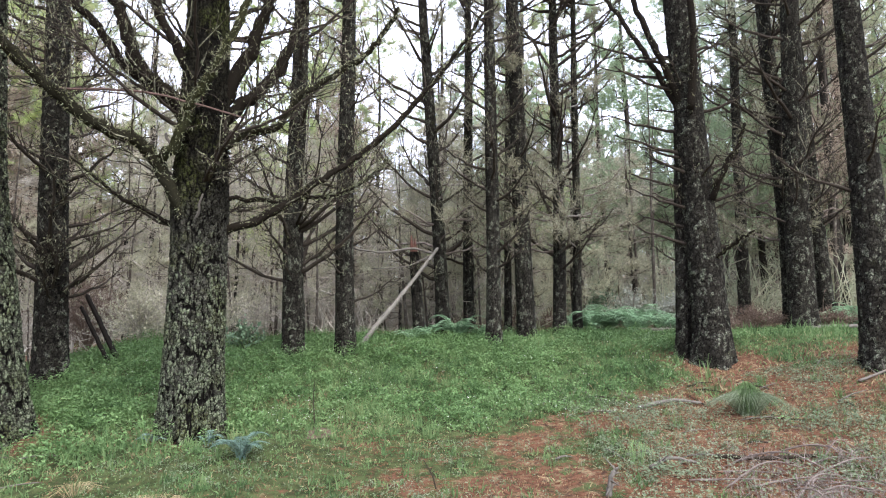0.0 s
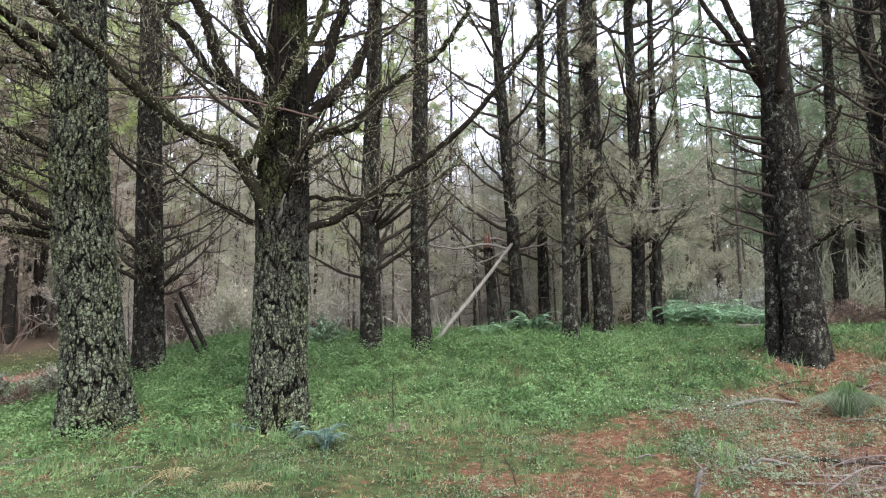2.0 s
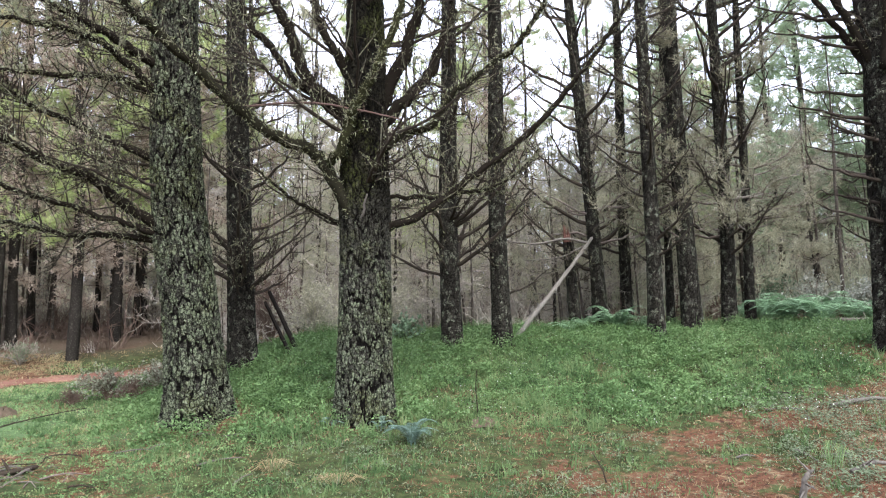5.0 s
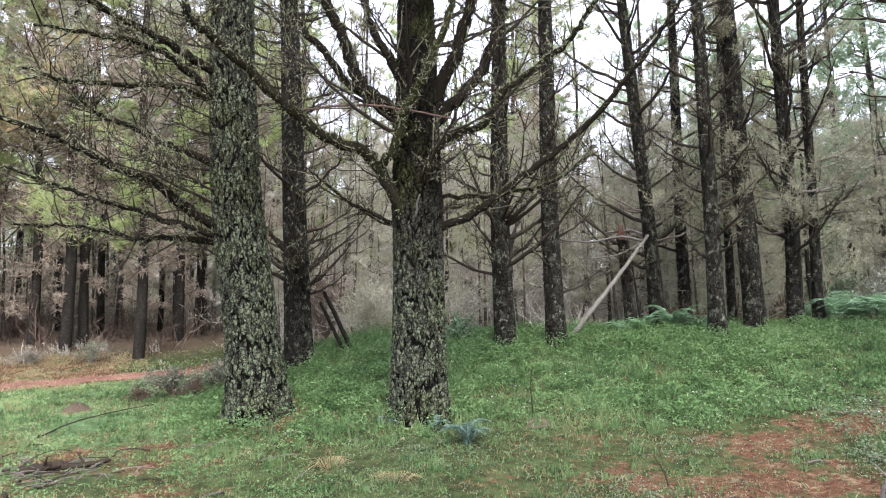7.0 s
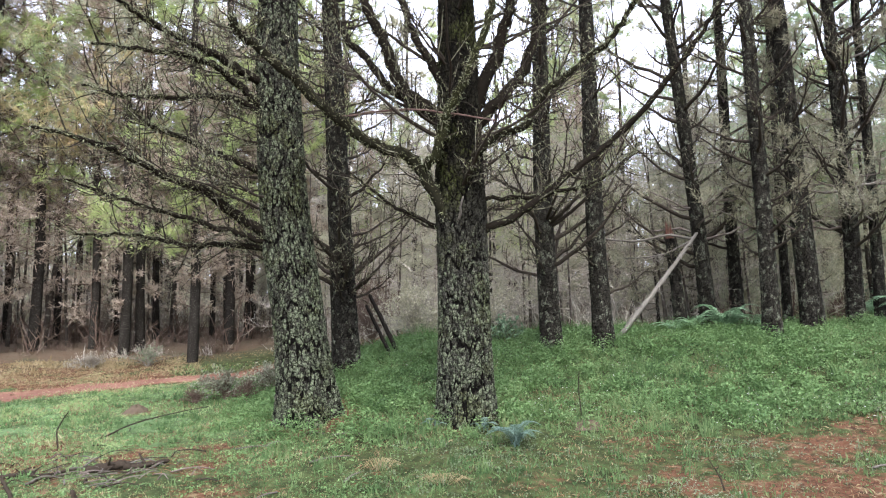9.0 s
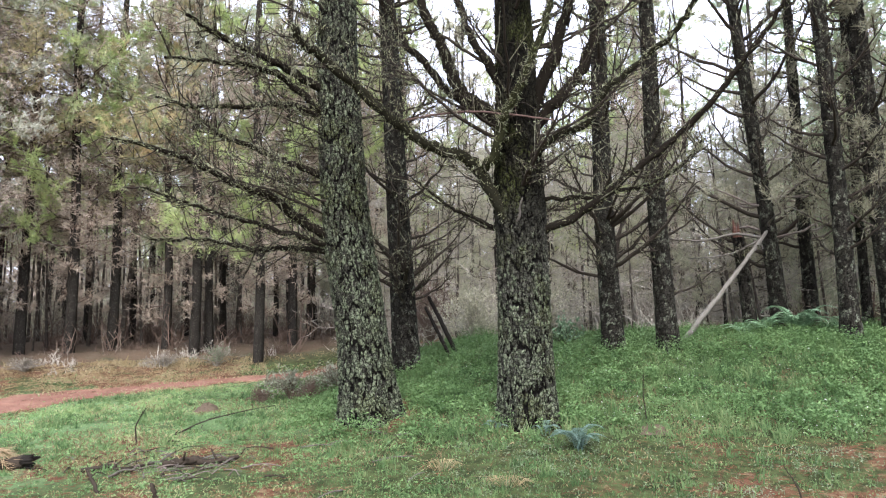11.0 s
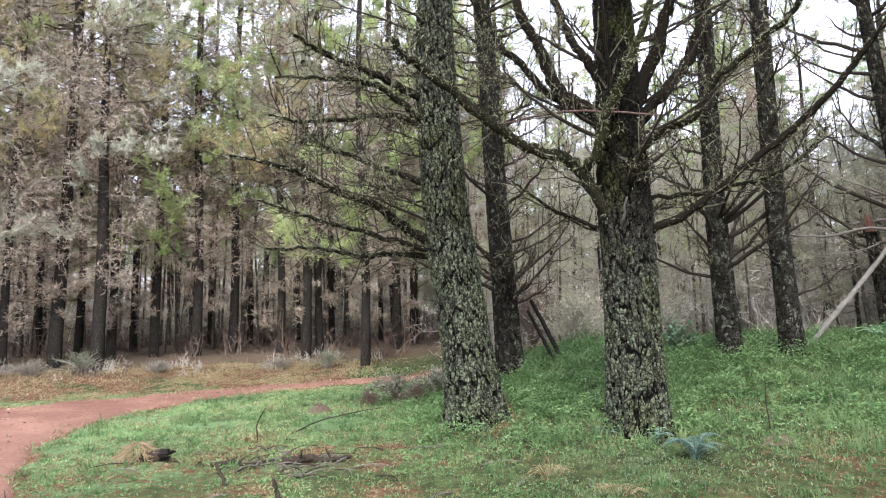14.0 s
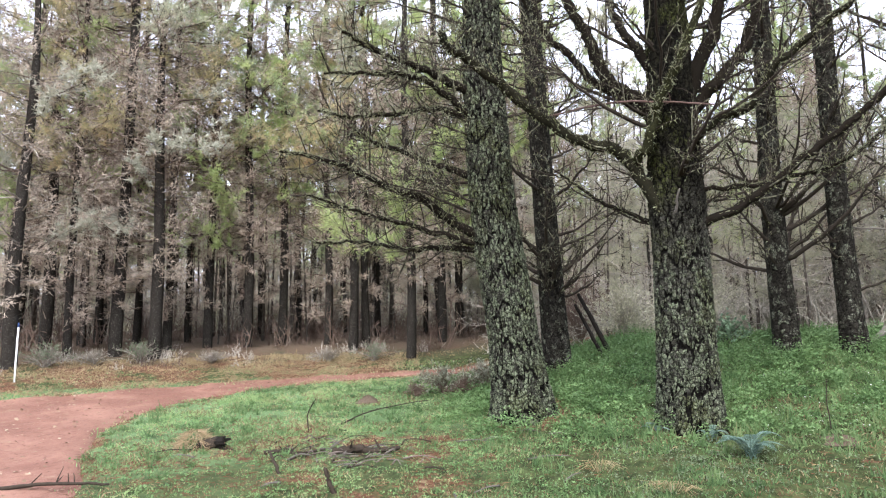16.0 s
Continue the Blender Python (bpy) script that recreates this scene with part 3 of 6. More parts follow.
# ---- ground and road ----
def build_ground():
    """One sheet to the horizon, finest where the walk looks."""
    ang = np.radians(np.concatenate([np.arange(-60, 100, 0.5), np.arange(100, 300, 4.0)]))
    rad = np.concatenate([[0.3, 1, 2, 3, 4], np.arange(4.6, 22, 0.13), np.geomspace(22, 450, 40)])
    A, R = np.meshgrid(ang, rad, indexing="ij")
    X, Y = -np.sin(A) * R, np.cos(A) * R
    n, m = A.shape
    Z = ground_z(X, Y) + rng.normal(size=A.shape) * 0.008 * (R < 22)
    Z -= 0.05 * on_road(X, Y)
    V = np.stack([X, Y, Z], -1).reshape(-1, 3)
    i, j = np.meshgrid(np.arange(n), np.arange(m - 1), indexing="ij")
    k = (i + 1) % n
    quads = np.stack([i * m + j, i * m + j + 1, k * m + j + 1, k * m + j], -1).reshape(-1, 4)[:, ::-1]
    hub = len(V)
    V = np.concatenate([V, [[0, 0, 0]]])
    e = np.arange(n)
    tris = np.stack([np.full(n, hub), e * m, ((e + 1) % n) * m], -1)[:, ::-1]
    g = Geo().add(V, tris, quads, litter=np.append(litter(X, Y).ravel(), 0.3), mould=np.append(smooth(R, 16.8, 20).ravel(), 0), turf=np.append((smooth(np.degrees(A), 31, 56) * smooth(R, 5.5, 9.5) * (1 - smooth(R, 14.6, 16.5)) * (0.35 + 0.65 * smooth(mottle(X + 3, Y), 0.2, 0.6))).ravel(), 0))
    ob = new("ground", g.mesh("ground", GROUND))
    return tagged(ob, "uneven forest ground of grass and rust-coloured needle litter", "ground", kind="structure")


def build_road():
    """An earth track that bends past, cambered, with worn wheel lines and ragged edges."""
    far, near = spline(ROAD_FAR, 160), spline(ROAD_NEAR, 160)
    ys = np.arange(-8.8, 20, 0.1)
    xf, xn = np.interp(ys, far[:, 1], far[:, 0]), np.interp(ys, near[:, 1], near[:, 0])
    xf = xf + 0.12 * np.sin(ys * 3.1) + 0.08 * np.sin(ys * 7.7)
    xn = xn + 0.10 * np.sin(ys * 2.7 + 1) + 0.07 * np.sin(ys * 8.3)
    s = np.linspace(0, 1, 40)
    X = xf[:, None] * (1 - s) + xn[:, None] * s
    Y = np.repeat(ys[:, None], 40, 1)
    dip = -0.025 * np.exp(-(((s - 0.3) / 0.08) ** 2)) - 0.025 * np.exp(-(((s - 0.68) / 0.08) ** 2))
    edge = -0.06 * (np.exp(-s / 0.03) + np.exp(-(1 - s) / 0.03))
    Z = ground_z(X, Y) + 0.012 + dip + edge + rng.normal(size=X.shape) * 0.004
    n, m = X.shape
    i, j = np.meshgrid(np.arange(n - 1), np.arange(m - 1), indexing="ij")
    quads = np.stack([i * m + j, i * m + j + 1, (i + 1) * m + j + 1, (i + 1) * m + j], -1).reshape(-1, 4)
    ob = new("road", Geo().add(np.stack([X, Y, Z], -1), None, quads).mesh("road", ROAD))
    return tagged(ob, "reddish-brown earth track bending past the wood", "road", kind="structure")


build_ground()
build_road()


def base(x, y, sink=0.0):
    return Vector((x, y, float(ground_z(x, y)) - sink))


# ---- the two great pines and the trees round them ----
def beard(geo, p0, p1, p2, each, length=0.09, width=0.006):
    """Hanging lichen along twigs."""
    n = len(p0) * each
    i = np.repeat(np.arange(len(p0)), each)
    f = rng.uniform(0, 1, n)[:, None]
    b = np.where(f < 0.5, p0[i] + (p1[i] - p0[i]) * f * 2, p1[i] + (p2[i] - p1[i]) * (f - 0.5) * 2)
    ln = length * rng.uniform(0.3, 1.0, n)
    tip = b + np.stack([rng.normal(size=n) * 0.35 * ln, rng.normal(size=n) * 0.35 * ln, -ln * rng.uniform(-0.25, 1, n)], 1)
    return blades(geo, b, tip, width * rng.uniform(0.5, 1.3, n))


def limb(tree, path, r0, r1, twigs=26, twig=0.75, furry=5, label="", spread=2, up=0.3, bark=None, sides=9):
    """One great limb with its twigs and lichen, as a part of a tree."""
    line = spline(path, max(14, 5 * len(path)))
    line[1:-1] += rng.normal(size=(len(line) - 2, 3)) * 0.012
    g = Geo()
    tube(g, line, np.linspace(r0 ** 0.8, r1 ** 0.8, len(line)) ** 1.25, sides, 0.16)
    ob = part("limb", g, bark or LIMB, tree, label)
    a = sprouts(line, twigs, twig, up, 0.6, 0.12)
    b = forked(*a, spread, twig * 0.5, up)
    c = forked(*b, 2, twig * 0.22, up * 0.5)
    t = Geo()
    spikes(t, *a, rng.uniform(0.008, 0.015, len(a[0])))
    spikes(t, *b, rng.uniform(0.005, 0.008, len(b[0])))
    spikes(t, *c, np.full(len(c[0]), 0.004))
    part("twig_growth", t, TWIG, ob, kind="stuff")
    if furry:
        m = Geo()
        beard(m, *a, furry * 2, 0.10)
        beard(m, *b, furry, 0.08)
        w = np.stack([line[:-1], (line[:-1] + line[1:]) / 2, line[1:]])
        k = np.repeat(np.arange(len(line) - 1), furry * 5)
        d = unit(rng.normal(size=(len(k), 3)) + [0, 0, 0.2])
        rad = np.linspace(r0, r1, len(line))[k][:, None]
        p = w[0][k] + (w[2][k] - w[0][k]) * rng.uniform(0, 1, (len(k), 1)) + d * rad * 0.9
        blades(m, p, p + d * 0.03 + rng.normal(size=p.shape) * 0.02, np.full(len(p), 0.007))
        part("lichen", m, LICHEN, ob, "pale olive beard lichen and moss", kind="stuff")
    return ob


def stub(tree, start, direction, length, r):
    d = unit(np.array(direction, float))
    g = Geo()
    line = np.array(start) + d * np.linspace(0, length, 6)[:, None] + rng.normal(size=(6, 3)) * 0.01
    tube(g, line, np.linspace(r, r * 0.55, 6), 7, 0.15)
    return part("broken_stub", g, GREY_WOOD, tree, "broken pale stub of a limb")


def whorl_branch(tree, x0, y0, h, az, length, r, rise=0.55, curl=0.5, twigs=10, mat=None, furry=2):
    """A dead branch that leaves the trunk and curves upwards, with its side twigs."""
    s = np.linspace(0, 1, 9)[:, None]
    out = np.array([-math.sin(az), math.cos(az), 0.0])
    side = np.array([math.cos(az), math.sin(az), 0.0])
    line = np.array([x0, y0, h]) + out * length * (1.05 * s - 0.2 * s**2) + np.array([0, 0, 1.0]) * length * (rise * 0.62 * s + curl * 0.5 * s**1.8) + side * length * rng.uniform(-0.1, 0.1) * s**2
    line[1:] += rng.normal(size=(8, 3)) * 0.009 * length
    g = Geo()
    tube(g, line, np.linspace(r * 1.1, r * 0.25, 9), 6, 0.14)
    a = sprouts(line, twigs, 0.42 * length, 0.35, 0.8, 0.2)
    b = forked(*a, 3, 0.2 * length, 0.3)
    spikes(g, *a, np.full(len(a[0]), max(0.008, r * 0.34)))
    spikes(g, *b, np.full(len(b[0]), 0.006))
    ob = part("branch", g, mat or TWIG, tree)
    if furry:
        m = Geo()
        beard(m, *a, furry, 0.09, 0.007)
        beard(m, *b, furry, 0.07, 0.007)
        part("lichen", m, LICHEN, ob, kind="stuff")
    return ob


def plumes(geo, shoots, each, length=0.13, width=0.006, first=0.15):
    """Bottle-brushes of fine needles all along the shoots."""
    p0, p1, p2 = shoots
    n = len(p0) * each
    i = np.repeat(np.arange(len(p0)), each)
    f = rng.uniform(first, 1.0, n)[:, None]
    at = np.where(f < 0.5, p0[i] + (p1[i] - p0[i]) * f * 2, p1[i] + (p2[i] - p1[i]) * (f - 0.5) * 2)
    d = unit(unit(p2[i] - p0[i]) * rng.uniform(0.2, 1.0, (n, 1)) + unit(rng.normal(size=(n, 3))) * 0.75 + [0, 0, 0.1])
    ln = length * rng.uniform(0.55, 1.1, n)
    return blades(geo, at, at + d * ln[:, None], width * rng.uniform(0.7, 1.3, n))


def crown(tree, axis_at, low, high, reach, count, mat, each=12, width=0.006, name="crown", wood_mat=None, tier=0.65, rise=0.32):
    """Live boughs in tiers round the upper trunk, each ending in plumes of needles."""
    wood, green = Geo(), Geo()
    for _ in range(count):
        f = rng.uniform(0, 1) ** 1.6
        h = low + (high - low) * f
        h = round(h / tier) * tier + rng.normal() * 0.07
        L = reach * (1.05 - 0.75 * f) * rng.uniform(0.5, 1.1)
        az = rng.uniform(0, 2 * math.pi)
        s = np.linspace(0, 1, 6)[:, None]
        out = np.array([math.cos(az), math.sin(az), 0.0])
        c = axis_at(h)
        line = np.array([c[0], c[1], h]) + out * L * s + np.array([0, 0, L]) * (0.08 * s + rise * s**2)
        line[1:] += rng.normal(size=(5, 3)) * 0.04 * L
        tube(wood, line, np.linspace(0.012 + 0.010 * L, 0.006, 6), 4, 0, False)
        a = sprouts(line, int(6 + 4 * L), 0.34 * L, 0.25, 0.9, 0.4)
        b = forked(*a, 2, 0.17 * L + 0.08, 0.25)
        blades(wood, a[0], a[2], np.full(len(a[0]), 0.006))
        plumes(green, a, each, 0.18, width, 0.25)
        plumes(green, b, max(3, int(each * 0.7)), 0.17, width)
        plumes(green, (line[3:5], (line[3:5] + line[4:]) / 2, line[4:]), each, 0.18, width)
    ob = part(name, green, mat, tree, kind="stuff")
    part("bough_wood", wood, wood_mat or TWIG, ob, kind="stuff")
    return ob


def great_pine_a():
    at = base(-3.17, 7.93)
    t = thing("pine_tree", at, "massive old pine, lichened plated bark, great low mossy limbs", "tree", "old pines")
    g = Geo()
    trunk(g, [(0, 0, -0.3), (0, 0, 0), (0.01, 0, 1.04), (0.02, 0.01, 2.2), (0.03, 0.01, 3.4), (0.05, 0.02, 4.6), (0.05, 0.02, 6), (0.1, 0, 9), (0.1, 0.1, 15)],
          [-0.3, 0.3, 1.5, 2.4, 2.9, 3.6, 4.6, 6.0, 9, 14.5], [0.40, 0.385, 0.365, 0.36, 0.37, 0.345, 0.30, 0.26, 0.17, 0.04], 0.10, seed=3)
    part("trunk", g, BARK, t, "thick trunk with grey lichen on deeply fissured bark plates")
    limb(t, [(0.02, -0.2, 2.55), (-0.21, -0.32, 3.05), (-0.38, -0.45, 3.41), (-0.52, -0.61, 3.57), (-0.79, -0.89, 3.66), (-1.05, -1.17, 3.89), (-1.28, -1.46, 4.13), (-1.54, -1.79, 4.46), (-1.78, -2.13, 4.73), (-1.87, -2.36, 4.85), (-1.84, -2.49, 4.95)], 0.092, 0.05, 42, 0.8, 8, "heavy mossy limb reaching out low", bark=LIMB_MOSS)
    limb(t, [(-0.29, -0.45, 3.41), (-0.10, -0.50, 3.60), (0.05, -0.55, 4.02), (0.24, -0.55, 4.31), (0.45, -0.55, 4.71), (0.65, -0.55, 5.10), (0.81, -0.57, 5.61)], 0.068, 0.045, 14, 0.5, 8, "upright limb furred with green moss", bark=MOSSY)
    limb(t, [(0.2, 0.03, 2.5), (0.71, 0.20, 2.74), (1.11, 0.27, 2.98), (1.42, 0.30, 3.22), (1.93, 0.35, 3.55), (2.48, 0.37, 4.00), (2.95, 0.35, 4.51), (3.33, 0.31, 4.94), (3.59, 0.26, 5.30), (3.78, 0.21, 5.58)], 0.064, 0.02, 30, 0.8, 3, "long rising limb")
    limb(t, [(0.2, -0.15, 3.5), (0.67, -0.14, 3.81), (1.00, -0.13, 3.86), (1.33, -0.17, 4.25), (1.80, -0.20, 4.55), (2.19, -0.27, 4.77), (2.49, -0.35, 5.08), (2.65, -0.46, 5.30)], 0.055, 0.03, 26, 0.7, 6, bark=LIMB_MOSS)
    limb(t, [(0.2, 0.05, 3.0), (0.84, 0.37, 3.02), (1.24, 0.57, 3.09), (1.66, 0.75, 3.19), (1.97, 0.89, 3.36), (2.21, 1.01, 3.57), (2.37, 1.13, 3.79)], 0.034, 0.018, 26, 0.6, 6)
    limb(t, [(-0.15, 0.0, 2.55), (-0.70, -0.08, 2.86), (-1.09, -0.16, 3.10), (-1.32, -0.17, 3.32), (-1.57, -0.20, 3.52)], 0.032, 0.014, 14, 0.6, 3)
    limb(t, [(-0.1, -0.1, 4.6), (-0.35, -0.2, 5.15), (-0.55, -0.25, 5.6), (-0.75, -0.3, 6.3)], 0.075, 0.045, 14, 0.7, 4)
    limb(t, [(-0.05, -0.1, 3.8), (-0.29, -0.17, 4.28), (-0.62, -0.38, 4.58), (-0.77, -0.51, 5.01), (-0.85, -0.60, 5.35), (-1.00, -0.74, 5.72), (-1.07, -0.84, 6.3)], 0.10, 0.06, 18, 0.7, 5)
    limb(t, [(-0.1, 0.05, 4.0), (-0.60, -0.07, 4.44), (-0.99, -0.18, 4.79), (-1.27, -0.26, 5.24), (-1.55, -0.34, 5.55), (-1.72, -0.37, 5.97), (-1.86, -0.38, 6.6)], 0.07, 0.04, 24, 0.8, 4)
    limb(t, [(0.15, 0.1, 4.0), (0.62, 0.27, 4.47), (0.89, 0.41, 4.86), (1.05, 0.51, 5.31), (1.17, 0.59, 5.81), (1.26, 0.67, 6.6)], 0.095, 0.055, 24, 0.8, 3)
    limb(t, [(0.15, 0.05, 4.1), (0.55, 0.13, 4.93), (0.69, 0.12, 5.33), (0.83, 0.11, 5.80), (0.93, 0.09, 6.6)], 0.10, 0.06, 18, 0.7, 3)
    stub(t, (0.1, -0.33, 2.66), (0.45, -0.4, 1), 0.34, 0.02)
    stub(t, (-0.27, -0.2, 3.6), (-0.35, -0.3, 1), 0.2, 0.03)
    for k in range(38):
        whorl_branch(t, 0.03, 0, rng.uniform(2.5, 6.6), rng.uniform(0, 6.28), rng.uniform(0.8, 2.6), rng.uniform(0.016, 0.034), rng.uniform(0.1, 0.7), 0.4, 12, None, 3)
    crown(t, lambda h: (0.1, 0.05), 7.2, 14, 3.2, 16, NEEDLE)
    return t


def great_pine_b():
    at = base(-5.5, 7.72)
    t = thing("pine_tree", at, "massive leaning pine, plated bark, lichen-hung dead limbs on one side", "tree", "old pines")
    g = Geo()
    trunk(g, [(0.04, 0.02, -0.3), (0, 0, 0), (-0.06, -0.04, 0.65), (-0.14, -0.1, 1.61), (-0.25, -0.18, 2.6), (-0.33, -0.23, 3.6), (-0.36, -0.26, 4.9), (-0.37, -0.27, 6.2), (-0.3, -0.2, 9), (-0.3, 0, 16)],
          [-0.3, 0.3, 1.2, 2.2, 3.2, 4.6, 6.2, 9, 15.5], [0.44, 0.42, 0.375, 0.37, 0.345, 0.325, 0.29, 0.19, 0.04], 0.13, seed=11)
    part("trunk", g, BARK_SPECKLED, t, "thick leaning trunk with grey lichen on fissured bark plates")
    limb(t, [(-0.3, -0.2, 2.55), (-0.70, -0.66, 2.88), (-0.91, -0.98, 3.16), (-1.04, -1.25, 3.28), (-1.25, -1.61, 3.41), (-1.44, -1.96, 3.56), (-1.55, -2.26, 3.67), (-1.75, -2.68, 3.74), (-1.84, -3.00, 3.75)], 0.084, 0.021, 46, 0.9, 7, "thick dead limb hung with lichen")
    limb(t, [(-0.33, -0.22, 3.45), (-0.74, -0.65, 3.75), (-0.97, -0.95, 3.84), (-1.18, -1.24, 3.99), (-1.39, -1.56, 4.07), (-1.50, -1.78, 4.19), (-1.55, -1.94, 4.27)], 0.061, 0.018, 34, 0.8, 7)
    limb(t, [(-0.25, -0.2, 2.35), (-0.85, -0.58, 2.54), (-1.32, -0.93, 2.51), (-1.65, -1.19, 2.60), (-2.05, -1.55, 2.66), (-2.45, -1.95, 2.66)], 0.051, 0.016, 34, 0.8, 6)
    limb(t, [(-0.28, -0.2, 2.5), (-0.79, -0.77, 2.70), (-1.12, -1.24, 2.84), (-1.44, -1.76, 2.98), (-1.63, -2.17, 3.10), (-1.81, -2.60, 3.19)], 0.051, 0.016, 36, 0.8, 6)
    limb(t, [(-0.36, -0.25, 4.3), (-0.69, -0.74, 4.64), (-0.96, -1.20, 4.59), (-1.18, -1.65, 4.46), (-1.39, -2.13, 4.35), (-1.56, -2.59, 4.37)], 0.057, 0.018, 40, 0.8, 9)
    limb(t, [(-0.36, -0.25, 4.4), (-0.61, -0.72, 4.76), (-0.76, -1.12, 5.00), (-0.92, -1.55, 5.04), (-1.13, -2.07, 4.96), (-1.34, -2.65, 4.84)], 0.070, 0.018, 40, 0.8, 9)
    limb(t, [(-0.36, -0.25, 4.85), (-0.73, -0.82, 5.16), (-0.97, -1.32, 5.31), (-1.11, -1.75, 5.37), (-1.18, -2.13, 5.43), (-1.19, -2.45, 5.48)], 0.074, 0.026, 36, 0.8, 7)
    for k in range(26):
        h = rng.uniform(2.3, 6.5)
        whorl_branch(t, -0.33, -0.23, h, rng.uniform(0.3, 2.9) if k % 3 else rng.uniform(0, 6.28), rng.uniform(0.8, 2.6), 0.022, 0.2, 0.15, 18, None, 7)
    crown(t, lambda h: (-0.3, -0.1), 7.6, 15, 3.4, 16, NEEDLE)
    return t


great_pine_a()
great_pine_b()


def mid_pine(x, y, d, lx, ly, label, seed, branches=22, low=1.6, high=8.5, reach=1.6, tall=15.0, bark=None, green=None, rise=0.55, curl=0.45, fork=None, green_low=8.0, veil=0.0, stubs=(), twigs=9):
    """A pine in the middle distance: trunk with plated bark, dead upswept branches, live crown above."""
    t = thing("pine_tree", base(x, y), label, "tree", "pines on the bank")
    g = Geo()
    r = d / 2
    bend = rng.uniform(-0.05, 0.05, 2)
    ax = [(0, 0, -0.3), (0, 0, 0), (lx * 2.5 + bend[0], ly * 2.5 + bend[1], 2.5), (lx * 6, ly * 6, 6), (lx * 9, ly * 9, 9), (lx * tall * 0.9, ly * tall * 0.9, tall + 0.5)]
    trunk(g, ax, [-0.3, 0.4, 2.0, 6.0, 9.0, tall], [r * 1.05, r, r * 0.93, r * 0.74, r * 0.55, 0.03], r * 0.35, (0.055, 0.08), 0.018, 0.02, 8.5, seed, 0.55)
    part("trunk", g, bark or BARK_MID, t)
    line = spline(ax, 80)

    def axis_at(h):
        return np.interp(h, line[:, 2], line[:, 0]), np.interp(h, line[:, 2], line[:, 1])

    for k in range(branches):
        h = low + (high - low) * (k + rng.uniform(0, 0.9)) / branches
        c = axis_at(h)
        L = r + reach * rng.uniform(0.45, 1.1)
        whorl_branch(t, c[0], c[1], h, rng.uniform(0, 6.28), L, 0.015 + 0.014 * (L - r), rise * rng.uniform(0.6, 1.3), curl, twigs, TWIG, 2)
    if fork:
        h, many, L = fork
        for k in range(many):
            c = axis_at(h)
            whorl_branch(t, c[0], c[1], h + rng.uniform(-0.2, 0.9), rng.uniform(0, 6.28), L * rng.uniform(0.45, 1.15), rng.uniform(0.024, 0.05), rng.uniform(0.3, 0.9), rng.uniform(0.3, 0.9), 8, TWIG, 2)
    for h, az, L in stubs:
        c = axis_at(h)
        whorl_branch(t, c[0], c[1], h, radians(az), L, 0.034, 0.35, 0.2, 4, TWIG, 2)
    if veil:
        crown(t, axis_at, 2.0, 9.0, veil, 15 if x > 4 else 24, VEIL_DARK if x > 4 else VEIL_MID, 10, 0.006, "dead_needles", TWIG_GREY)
    if green:
        crown(t, axis_at, green_low, tall - 0.3, 2.2, 20, green, 10)
    return t


mid_pine(-6.40, 10.23, 0.52, -0.027, -0.017, "dark pine with a swollen fork of upswept dead limbs", 21, 30, 1.2, 7.5, 1.5, 15, None, NEEDLE, 0.4, 0.4, (1.4, 16, 1.5), 7.0)
mid_pine(-2.79, 11.59, 0.41, 0.012, 0.004, "pine whose low fork spreads into many thin upswept limbs", 22, 20, 2.0, 8.0, 1.4, 14, None, NEEDLE, 0.5, 0.6, (1.5, 14, 2.3), 8.0)
mid_pine(-1.87, 11.86, 0.38, 0.009, 0.001, "straight dark pine with short dead branches", 23, 20, 0.8, 8.0, 0.9, 15, None, NEEDLE, 0.4, 0.5)
mid_pine(0.96, 12.23, 0.30, 0.013, -0.001, "slender pine with short upswept dead branches", 24, 30, 1.2, 8.0, 1.1, 14, None, None, 0.6, 0.5)
mid_pine(1.74, 13.24, 0.39, -0.008, 0.001, "dark leaning pine with dead branches", 25, 22, 2.2, 8.5, 1.3, 15, None, NEEDLE, veil=1.0)
mid_pine(2.55, 13.92, 0.29, 0.02, -0.005, "slender pine with long upswept dead branches", 26, 30, 1.4, 8.5, 2.0, 14, None, NEEDLE_DULL, 0.75, 0.6, veil=1.7)
mid_pine(2.97, 14.03, 0.20, 0.03, -0.012, "thin young pine with dead twigs", 27, 18, 1.5, 7.5, 1.1, 11, None, NEEDLE_DULL, veil=1.3)
mid_pine(1.46, 14.39, 0.18, 0.03, -0.006, "thin dark pine with dead twigs", 28, 16, 1.5, 7.5, 1.1, 11, None, None, veil=1.4)
mid_pine(-0.02, 13.98, 0.33, -0.044, 0.0, "pine with long arching dead branches", 29, 30, 1.2, 7.5, 2.0, 13, None, NEEDLE_DULL, 0.5, 0.8, veil=1.8)
OLD_PINE = mid_pine(4.43, 10.39, 0.60, -0.028, 0.012, "thick old pine ringed by short upswept dead branches", 30, 16, 1.8, 8.0, 0.8, 16, BARK_MID, None, 0.4, 0.2, twigs=4, stubs=((1.9, 80, 1.3), (2.2, 60, 1.2), (2.5, 95, 1.4), (2.9, 70, 1.3), (3.1, 110, 1.2), (3.5, 85, 1.5), (3.9, 65, 1.6), (4.6, 90, 1.5), (4.9, 60, 1.8), (5.1, 85, 2.0), (5.3, 40, 1.7), (2.6, 250, 1.3), (3.2, 280, 1.6), (4.2, 265, 1.4), (5.4, 300, 1.6), (3.0, 180, 0.9)))
